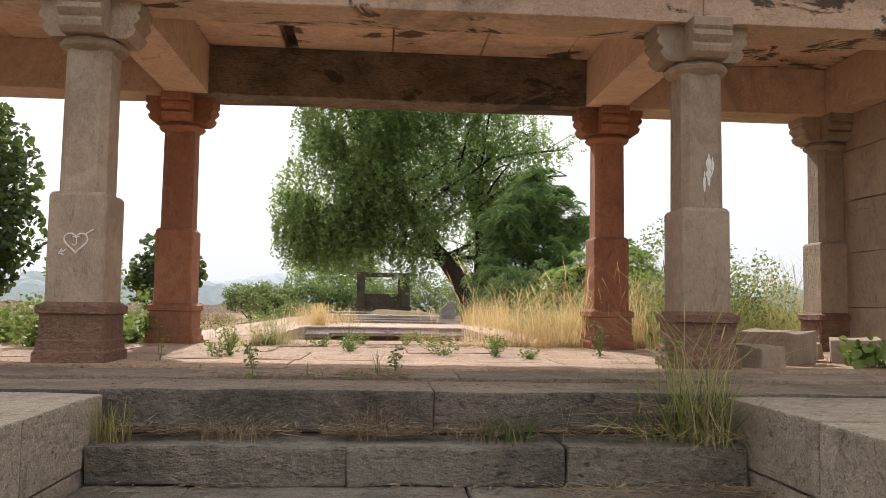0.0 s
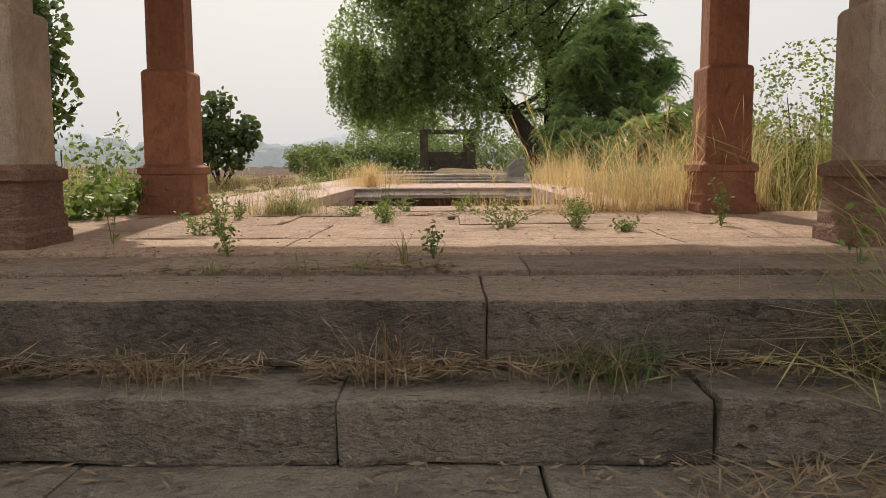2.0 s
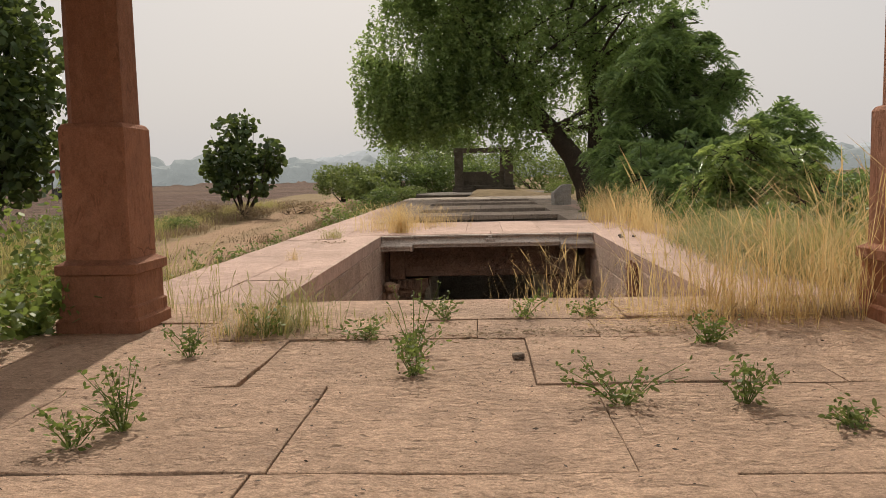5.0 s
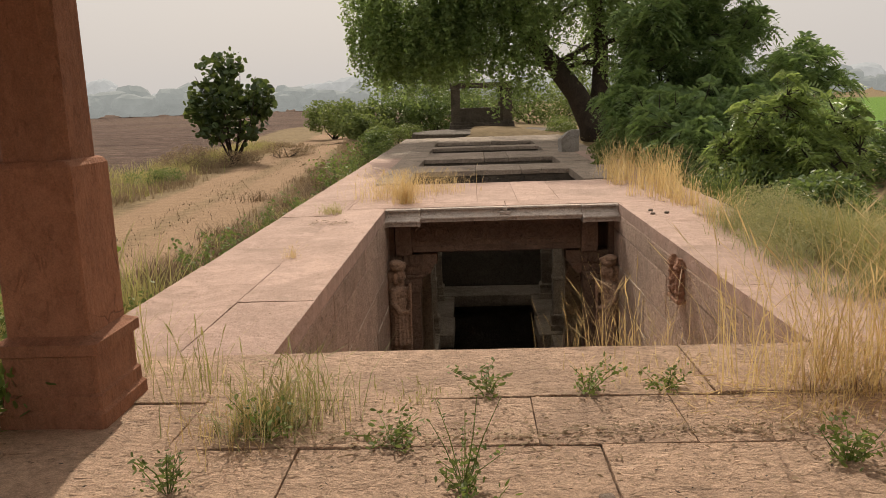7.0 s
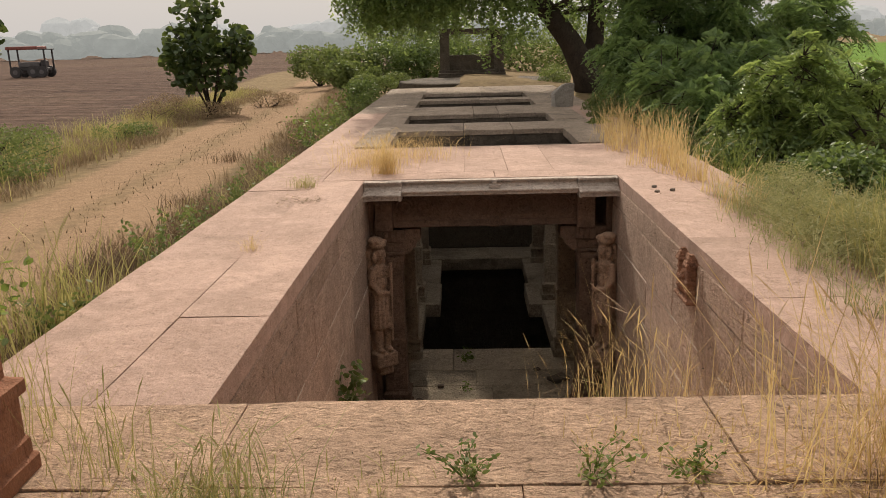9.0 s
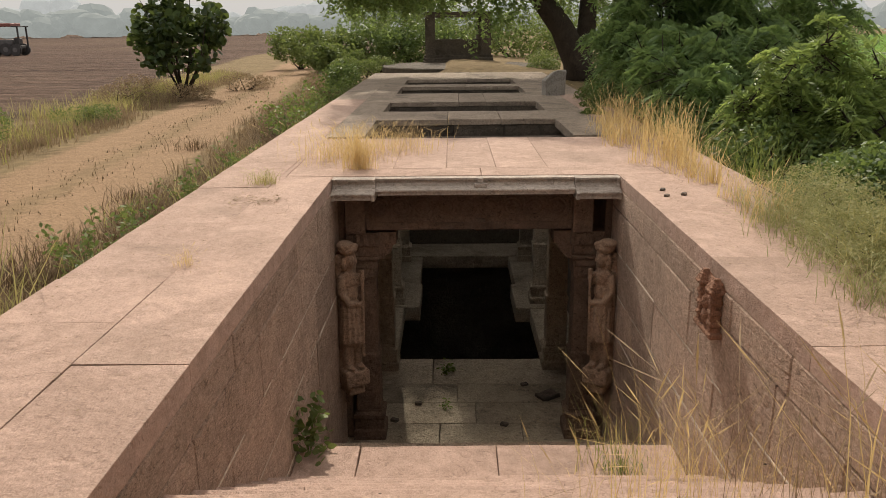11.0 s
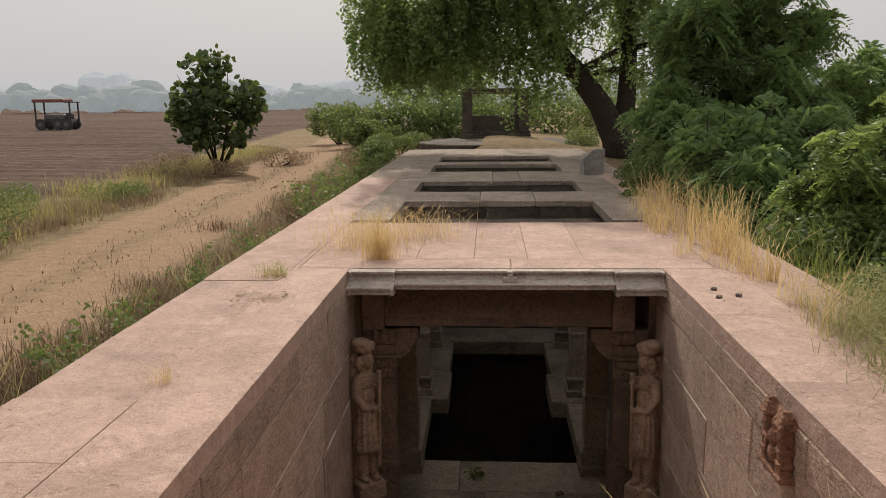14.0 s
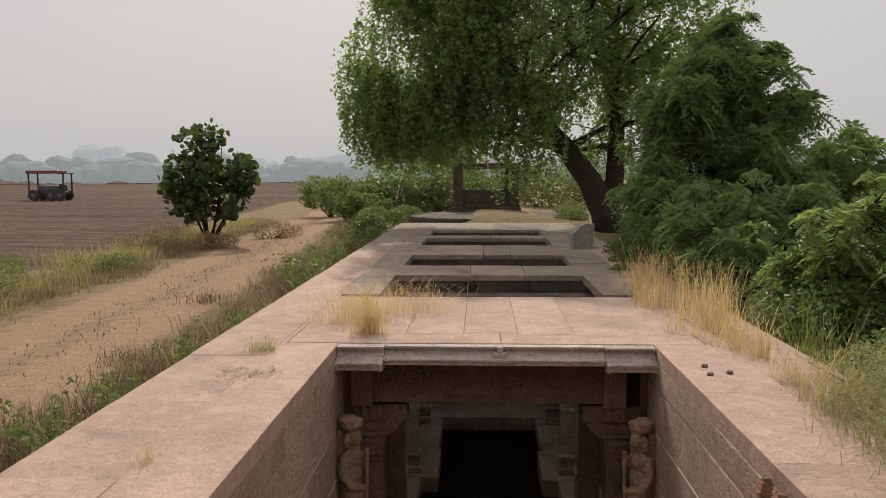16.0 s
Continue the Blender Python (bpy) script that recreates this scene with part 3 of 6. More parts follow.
for j, (a, b, cuts) in enumerate(rows):
    e = [-1.25] + cuts + [1.8]
    for i, (p, q) in enumerate(zip(e, e[1:])):
        ob = part("paving_slab", worn_block(p + 0.004, q - 0.004, a + 0.003, b - 0.003, -3.1, -2.82, 0.3, 0.006, j + i * 0.3), DEEPSTONE, landing)
        ob.matrix_parent_inverse = landing.matrix_world.inverted()
structure("ledge", [(-1.25, -0.69, 16.3, 18.3, -3.05, -2.82), (-1.25, -0.45, 18.3, 19.45, -3.05, -2.81), (-1.25, -0.5, 19.45, 21.1, -3.05, -2.825), (-1.25, 1.8, 21.1, 22.0, -3.05, -2.815),
                    (1.23, 1.8, 16.3, 18.2, -3.05, -2.82), (1.02, 1.8, 18.2, 19.4, -3.05, -2.81), (1.1, 1.8, 19.4, 21.1, -3.05, -2.825),
                    (-1.25, 1.8, 19.2, 20.0, -5.2, -4.6)], DEEPSTONE, "narrow stone ledge round the dark well shaft")
# Shaft walls carry the same shade in their colour.
structure("wall_shaft_front", [(-1.25, 1.8, 15.6, 16.25, DEEP, -3.1)], SHADESTONE, "shade-darkened shaft wall under the landing")
structure("wall_shaft_back", [(-1.25, 1.8, 22.0, 22.4, -2.8, -0.5), (-1.25, 1.8, 21.5, 22.4, DEEP, -3.05)], SHADESTONE, "shade-darkened stone wall at the back of the shaft")

# bridges between the shafts
for i, (a, b) in enumerate(zip([(0, 14.12)] + SHAFTS, SHAFTS + [(31.0, 32)])):
    y0, y1 = a[1], b[0]
    bridge = thing("bridge", (0.272, (y0 + y1) / 2, -0.55), "flat sandstone bridge slab spanning the stepwell", "bridge", "bridges over the stepwell", "structure")
    inv = bridge.matrix_world.inverted()
    if i == 0:
        cuts = [XL - 0.45, -0.53, 0.0, 0.49, 1.0, XR + 0.45]
        for k, (p, q) in enumerate(zip(cuts, cuts[1:])):
            ob = part("bridge_slab", box(p + 0.0015, q - 0.0015, 14.5, 16.7, -0.16, 0.002 * (k % 2), 0.003, 1, 0.0, None, k), PINK, bridge)
            ob.matrix_parent_inverse = inv
        for p, q in ((XL - 0.45, 0.33), (0.33, XR + 0.45)):
            ob = part("bridge_slab", box(p + 0.002, q - 0.002, 14.09, 14.496, -0.16, 0.001, 0.006, 1, 0.002), PINK, bridge)
            ob.matrix_parent_inverse = inv
    else:
        cuts = [XL - 0.45, -0.2 + 0.2 * i, 0.9 - 0.1 * i, XR + 0.45]
        for k, (p, q) in enumerate(zip(cuts, cuts[1:])):
            ob = part("bridge_slab", worn_block(p + 0.004, q - 0.004, y0, y1, -0.085, 0.0, 0.3, 0.006, k + i), GREYFLOOR, bridge)
            ob.matrix_parent_inverse = inv
        # Beam stones below the slabs: shade is put into their mossy colour.
        beams = [(y0 + 0.012, y0 + 0.4), (y1 - 0.35, y1 - 0.012)]
        for y, w in beams:
            for p, q in ((XL - 0.2, 0.1), (0.1, 0.85), (0.85, XR + 0.2)):
                ob = part("beam_stone", worn_block(p + 0.003, q - 0.003, y, w, -0.36, -0.088, 0.3, 0.006, i + p), SHADEMOSS, bridge)
                ob.matrix_parent_inverse = inv
            ob = part("lower_course", worn_block(XL - 0.2, XR + 0.2, y + 0.05, w - 0.03, -0.66, -0.362, 0.3, 0.006, i), GREYFLOOR, bridge)
            ob.matrix_parent_inverse = inv


# paving along both sides of the stepwell
def slab_run(name, x0, x1, joints, material, label, tilt=0.0, seed=0):
    run = thing(name, ((x0 + x1) / 2, joints[0], -TOP), label, "paving", kind="structure")
    inv = run.matrix_world.inverted()
    rr = random.Random(seed)
    for i, (a, b) in enumerate(zip(joints, joints[1:])):
        dz = rr.uniform(-0.004, 0.004)
        ob = part("paving_slab", worn_block(x0 + 0.0015, x1 - 0.0015, a + 0.0015, b - 0.0015, -TOP, dz * 0.6, 0.3, 0.004, seed + i * 0.77, 0.0025, 0.12), material, run)
        ob.matrix_parent_inverse = inv


slab_run("parapet_left_inner", -1.57, XL, [8.65, 9.75, 11.17, 12.55, 14.09], PINK, "pink sandstone coping slabs beside the open well", seed=1)
slab_run("parapet_left_outer", PL, -1.57, [8.65, 10.25, 10.95, 12.3, 13.6, 15.2, 16.9, 18.7, 20.4, 22.3], PINK, "worn pink sandstone parapet slabs", seed=2)
slab_run("parapet_left_bridge", -1.57, XL - 0.451, [14.09, 15.5, 16.9], PINK, "worn pink sandstone parapet slabs", seed=12)
slab_run("parapet_left_far", -1.57, XL, [16.9, 18.4, 19.9, 21.6, 23.4, 25.3, 26.5, 28.2, 31], GREYFLOOR, "weathered sandstone parapet slabs", seed=3)
slab_run("parapet_left_end", PL, -1.57, [22.3, 24, 26, 28, 31], GREYFLOOR, "weathered sandstone parapet slabs", seed=4)
slab_run("parapet_right_inner", XR, 2.2, [8.65, 9.9, 11.3, 12.6, 14.09], PINK, "pink sandstone coping slabs beside the open well", seed=5)
slab_run("parapet_right_outer", 2.2, PR, [8.65, 10.5, 12.1, 13.9, 15.4, 17.1, 19, 21, 23], PINK, "worn pink sandstone parapet slabs", seed=6)
slab_run("parapet_right_far", XR, 2.2, [16.9, 18.6, 20.3, 22, 24, 26, 28, 31], GREYFLOOR, "weathered sandstone parapet slabs", seed=7)
slab_run("parapet_right_bridge", XR + 0.451, 2.2, [14.09, 15.5, 16.9], PINK, "worn pink sandstone parapet slabs", seed=13)
slab_run("parapet_right_end", 2.2, PR, [23, 25, 28, 31], GREYFLOOR, "weathered sandstone parapet slabs", seed=8)


# masonry of the well's side walls
def wall_blocks(name, x, face, courses, label, seed):
    w = thing(name, (x, 11, -1.6), label, "wall", kind="structure")
    inv = w.matrix_world.inverted()
    rr = random.Random(seed)
    for (z0, z1), y0 in courses:
        y = 8.5
        first = True
        while y < 14.28:
            ln = y0 if first else rr.uniform(0.7, 1.5)
            first = False
            e = min(14.3, y + ln)
            if e > 14.0:
                e = 14.3
            pr = rr.uniform(0, 0.006)
            a, b = (x - 0.1, x + pr) if face > 0 else (x - pr, x + 0.1)
            ob = part("wall_block", box(a, b, y + 0.003, e - 0.003, z0 + 0.003, z1 - 0.003, 0.007, 1, 0.002, None, rr.random()), WALLPINK, w)
            ob.matrix_parent_inverse = inv
            y = e


courses = [((-0.33, -TOP - 0.002), 1.9), ((-0.72, -0.33), 1.2), ((-1.13, -0.72), 1.7), ((-1.52, -1.13), 0.9), ((-1.95, -1.52), 1.4), ((-2.4, -1.95), 1.0), ((-2.85, -2.4), 1.5)]
wall_blocks("wall_left_masonry", XL, 1, courses, "pink ashlar masonry lining the open shaft", 3)
wall_blocks("wall_right_masonry", XR, -1, [(c, s * 0.83) for c, s in courses], "pink ashlar masonry lining the open shaft", 8)

MORTAR = plain_mat("pale_lime_mortar", (0.55, 0.46, 0.37), 0.95, 0, 0.3, 25)
for name, x, sg in (("wall_left_mortar", XL, -1), ("wall_right_mortar", XR, 1)):
    bm = bmesh.new()
    rr = random.Random(12)
    for z in (-0.72, -1.13, -1.52):
        y = 8.8
        while y < 14.0:
            e = min(14.1, y + rr.uniform(0.15, 0.7))
            w = rr.uniform(0.003, 0.009)
            a, b = sorted((x + sg * 0.05, x - sg * 0.004))
            box(a, b, y, e, z - w, z + w, 0.002, 1, 0.001, bm, y)
            y = e + (rr.uniform(0.1, 0.5) if rr.random() < 0.35 else 0.002)
    tagged(part(name, bm, MORTAR, None), "pale lime mortar in the joints of the shaft wall", "mortar", kind="structure")

# ---- pavilion floor ----
floor = thing("floor", (0.3, 6.5, -TOP), "sandstone slab floor of the open pavilion", "floor", kind="structure")
finv = floor.matrix_world.inverted()
floor_rows = [(4.22, 4.75, -0.034, [-4.5, -2.9, -1.15, 0.44, 1.95, 3.4, 5.05]), (4.75, 5.21, -0.016, [-4.5, -2.4, -0.85, 0.62, 2.3, 3.6, 5.05]),
              (5.21, 5.84, 0, [-4.5, -3.2, -1.75, -0.4, 0.84, 1.42, 2.7, 5.05]), (5.84, 6.7, 0, [-4.5, -2.7, -1.3, -0.36, 0.6, 1.42, 2.9, 5.05]),
              (6.7, 7.53, 0, [-4.5, -3.1, -1.8, -0.7, 0.4, 1.5, 3.0, 5.05]), (7.53, 8.0, 0, [-4.5, -2.4, -1.2, 0.18, 0.75, 2.3, 5.05]), (8.0, 8.65, 0.006, [PL, -0.9, 0.95, PR])]
for j, (a, b, z, xs) in enumerate(floor_rows):
    for i, (p, q) in enumerate(zip(xs, xs[1:])):
        dz = random.Random(j * 31 + i).uniform(-0.004, 0.004)
        # Shaded front rows get the darker stone, rows behind the sunlit copy.
        ob = part("floor_slab", worn_block(p + 0.002, q - 0.002, a + 0.0015, b - 0.0015, z - 0.2, z + dz, 0.2, 0.009, j * 3.1 + i, 0.005 if j else 0.016, 0.2 if j else 0.8), FLOORSTONE if j < 2 else SUNLITFLOOR, floor)
        ob.matrix_parent_inverse = finv
        # Front faces take the darker riser colour, lichen and shade together.
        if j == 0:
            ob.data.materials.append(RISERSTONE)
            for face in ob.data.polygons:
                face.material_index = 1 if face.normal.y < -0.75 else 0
# wings beside the entrance steps
for sx, (x0, x1) in ((-1, (-4.6, -1.12)), (1, (1.9, 5.1))):
    wing = thing("wing_wall", ((x0 + x1) / 2, 3, -1.1), "buff sandstone wing wall flanking the entrance steps", "wall", "wing walls", "structure")
    inv = wing.matrix_world.inverted()
    edge = [1.7, 2.55, 3.35, 4.21]
    for i, (a, b) in enumerate(zip(edge, edge[1:])):
        for z0, z1, sh in ((-0.36, -0.05, 0), (-0.74, -0.365, 0.35), (-1.2, -0.745, 0.1)):
            lo, hi = (x0, x1) if z1 > -0.1 else ((x1 - 0.5, x1 - 0.008) if sx < 0 else (x0 + 0.008, x0 + 0.5))
            ob = part("wing_block", worn_block(lo, hi, a + 0.003, b - 0.003, z0 + 0.003, z1 - 0.002, 0.3, 0.008, i + z0), WINGSTONE, wing)
            ob.matrix_parent_inverse = inv
# entrance steps
entrance = thing("entrance_steps", (0.4, 3, -1.1), "worn sandstone entrance steps littered with dry grass", "steps", kind="structure")
for i, (y, d, z, h, cuts) in enumerate([(4.22, 0.3, -0.05, 0.2, [0.44]), (3.95, 0.45, -0.255, 0.18, [0.03, 1.04]), (3.5, 0.6, -0.435, 0.19, [-0.66, 0.57]), (3.08, 0.55, -0.62, 0.19, [-0.2, 1.0]),
                                        (2.66, 0.55, -0.80, 0.19, [0.4]), (2.24, 0.55, -0.97, 0.3, [-0.3, 0.8])]):
    if i == 0:
        continue
    stair_step(entrance, -1.115, 1.895, y, y + d, z - h, z, STEPSTONE, cuts, 40 + i)
stair_step(entrance, -1.115, 1.895, 4.24, 4.5, -0.45, -0.246, STEPSTONE, [0.44], 60)
structure("floor_outside", [(-1.115, 1.895, 1.0, 2.3, -1.3, -1.04)], FLOORSTONE, "stone apron in front of the entrance steps")


# ---- pavilion ----
def pillar(name, x, y, material, label, base=0.19, shaft=0.143, low=0.167, top=2.29, parent_z=0.0):
    p = thing(name, (x, y, parent_z), label, "pillar", "pavilion pillars")
    b = base
    bm = profile_block(0, [(b + 0.026, 0.0), (b + 0.026, 0.06), (b + 0.012, 0.075), (b + 0.012, 0.13), (b, 0.14), (b, 0.29), (b + 0.02, 0.30), (b + 0.02, 0.345), (b - 0.01, 0.36), (low, 0.37)])
    part("base", bm, BASESTONE if material is BUFFSTONE else material, p, "square moulded base block with worn edges")
    bm = profile_block(0, [(low, 0.35), (low, 1.03), (low - 0.012, 1.05), (shaft, 1.056)])
    part("lower_shaft", bm, material, p)
    bm = bmesh.new()
    rings = []
    for z in (1.04, 1.98):
        c = 0.045
        s = shaft - (0.004 if z > 1.5 else 0)
        pts = [(s, -s + c), (s, s - c), (s - c, s), (-s + c, s), (-s, s - c), (-s, -s + c), (-s + c, -s), (s - c, -s)]
        rings.append([bm.verts.new((u, v, z)) for u, v in pts])
    for k in range(8):
        bm.faces.new((rings[0][k], rings[0][(k + 1) % 8], rings[1][(k + 1) % 8], rings[1][k]))
    bm.faces.new(rings[1])
    bm.faces.new(rings[0][::-1])
    part("upper_shaft", bm, material, p)
    # round collar and four-armed bracket capital
    bm = bmesh.new()
    prof = [(shaft, 1.955), (shaft + 0.055, 1.985), (shaft + 0.07, 2.005), (shaft + 0.05, 2.03), (shaft + 0.03, 2.05)]
    ring = [[bm.verts.new((r * math.cos(k * math.pi / 10), r * math.sin(k * math.pi / 10), z)) for k in range(20)] for r, z in prof]
    for q, w in zip(ring, ring[1:]):
        for k in range(20):
            bm.faces.new((q[k], q[(k + 1) % 20], w[(k + 1) % 20], w[k]))
    bm.faces.new(ring[-1])
    part("collar", bm, material, p)
    for a in range(4):
        bm = bmesh.new()
        outline = [(0.0, 2.045), (0.235, 2.045), (0.275, 2.075), (0.29, 2.11), (0.27, 2.135), (0.285, 2.15), (0.31, 2.175), (0.31, 2.2), (0.295, 2.215), (0.315, 2.235), (0.315, top), (0.0, top)]
        hw = 0.13
        lf = [bm.verts.new((u, -hw, z)) for u, z in outline]
        rt = [bm.verts.new((u, hw, z)) for u, z in outline]
        k = len(outline)
        for i in range(k):
            bm.faces.new((lf[i], lf[(i + 1) % k], rt[(i + 1) % k], rt[i]))
        bm.faces.new(lf[::-1])
        bm.faces.new(rt)
        bmesh.ops.recalc_face_normals(bm, faces=bm.faces[:])
        bmesh.ops.rotate(bm, verts=bm.verts[:], matrix=Matrix.Rotation(a * math.pi / 2, 3, "Z"))
        part("bracket", bm, material, p, "scrolled stone bracket")
    return p


RY, FY = 7.88, 5.55
pillar("pillar", -1.725, RY + 0.07, REDSTONE, "red sandstone pillar with moulded base and bracket capital")
pillar("pillar", 2.35, RY, REDSTONE, "red sandstone pillar with moulded base and bracket capital")
front_left = pillar("pillar", -1.71, FY, BUFFSTONE, "weathered buff sandstone pillar with a chalk heart drawing", 0.195, 0.143, 0.175)
front_right = pillar("pillar", 2.3, FY, BUFFSTONE, "weathered buff sandstone pillar with bird-lime stains", 0.19, 0.143, 0.165)
pillar("pillar", 4.58, RY, BUFFSTONE, "buff sandstone wall pillar with bracket capital")
pillar("pillar", -4.2, RY, REDSTONE, "red sandstone pillar with moulded base and bracket capital")
pillar("pillar", -4.2, FY, BUFFSTONE, "weathered buff sandstone pillar with bracket capital")


def beam(name, x0, x1, y0, y1, z0, z1, material, label, group="pavilion beams"):
    ob = part(name, worn_block(x0, x1, y0, y1, z0, z1, 0.35, 0.008, x0 + y0), material, None)
    return tagged(ob, label, "beam", group)


BT = 2.75
for a, b in ((-4.5, -1.6), (-1.597, 2.28), (2.283, 4.9)):
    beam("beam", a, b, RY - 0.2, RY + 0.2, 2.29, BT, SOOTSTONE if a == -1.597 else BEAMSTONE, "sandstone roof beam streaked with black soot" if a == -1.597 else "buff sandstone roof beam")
    beam("beam", a, b, FY - 0.2, FY + 0.2, 2.29, BT, CEILSTONE, "weathered sandstone front beam")
for x in (-4.2, -1.63, 2.28, 4.66):
    beam("beam", x - 0.19, x + 0.19, FY + 0.203, RY - 0.203, 2.292, BT, BEAMSTONE, "sandstone cross beam over the pillars")
wall_east = thing("wall_east", (4.95, 6.4, 0), "coursed buff sandstone side wall of the pavilion", "wall", kind="structure")
for k, (z0, z1) in enumerate([(0, 0.42), (0.42, 0.95), (0.95, 1.45), (1.45, 1.95), (1.95, 2.29)]):
    e = [4.75, 5.6 + 0.3 * (k % 2), 6.5 + 0.25 * (k % 2), 8.05]
    for a, b in zip(e, e[1:]):
        ob = part("wall_block", worn_block(4.68, 5.15, a + 0.003, b - 0.003, z0 + 0.003, z1 - 0.003, 0.3, 0.008, z0 + a), BUFFSTONE, wall_east)
        ob.matrix_parent_inverse = wall_east.matrix_world.inverted()
# ceiling slabs and roof, one mesh
bm = bmesh.new()
for j, (a, b) in enumerate([(5.0, 5.66), (5.66, 6.3), (6.3, 6.95), (6.95, 8.16)]):
    xs = [-4.6, -3.2, -2.1, -1.55, -0.75, 0.12, 0.95, 1.75, 2.13, 3.2, 4.2, 5.15]
    for i, (p, q) in enumerate(zip(xs, xs[1:])):
        s = (0.12 * (j % 2)) if 3 < i < 8 else 0
        box(p + 0.004 + s, q - 0.004 + (s if i < 7 else 0), a + 0.003, b - 0.003, BT + 0.002, BT + 0.14, 0.01, 1, 0.003, bm, i + j)
tagged(part("ceiling", bm, CEILSTONE, None), "sandstone ceiling slabs with black peeling stains", "ceiling", kind="structure")
bm = worn_block(-4.9, 5.4, 4.95, 8.2, BT + 0.141, BT + 0.4, 0.5, 0.01, 3)
tagged(part("roof", bm, SOOTSTONE, None), "flat stone roof of the pavilion", "roof", kind="structure")


# ---- far gate ----
def build_gate():
    g = thing("stone_gate", (0.345, 36.98, 0.2), "shade-darkened stone frame with an open window on a stepped plinth", "gate")
    # The gate's shade is in the colour of its mossy stone.
    for x in (-1.02, 1.02):
        part("post", worn_block(x - 0.18, x + 0.18, -0.2, 0.2, 0.1, 1.42, 0.3, 0.012, x), SHADEMOSS, g)
    part("lintel", worn_block(-1.22, 1.22, -0.22, 0.22, 1.423, 1.62, 0.3, 0.012, 3), SHADEMOSS, g)
    part("panel", worn_block(-0.835, 0.835, -0.1, 0.1, 0.1, 0.66, 0.3, 0.01, 4), SHADEMOSS, g)
    part("side_jamb", worn_block(0.66, 0.835, -0.12, 0.12, 0.663, 1.42, 0.3, 0.01, 5), SHADEMOSS, g)
    for i in range(4):
        part("plinth_course", worn_block(-1.25 - 0.01 * i, 1.25 + 0.01 * i, -0.3 - 0.22 * i, 0.3, 0.1 - 0.09 * (i + 1), 0.098 - 0.09 * i, 0.3, 0.012, 6 + i), SHADEMOSS, g)


build_gate()
# Tree shade over the platform is put into its mossy colour.
bm = bmesh.new()
bmesh.ops.create_cone(bm, segments=64, radius1=2.6, radius2=2.6, depth=0.5, cap_ends=True)
bmesh.ops.bevel(bm, geom=[e for e in bm.edges if abs(e.verts[0].co.z - e.verts[1].co.z) < 1e-4], offset=0.03, segments=1, affect="EDGES")
bmesh.ops.translate(bm, verts=bm.verts[:], vec=(0.35, 34.5, -0.19))
tagged(part("round_platform", bm, SHADEMOSS, None), "low round stone platform of the well head", "platform", kind="structure")


# ---- plants ----
def limb(acc, p, d, length, r0, r1, rng, bend=0.25, seg=8, steps=7):
    pts, rad = [p.copy()], [r0]
    q, v = p.copy(), d.normalized()
    for i in range(steps):
        v = (v + Vector(rng.normal(0, bend / 2, 3))).normalized()
        q = q + v * length / steps
        pts.append(q.copy())
        rad.append(r0 + (r1 - r0) * (i + 1) / steps)
    acc.tube(pts, rad, seg)
    return pts


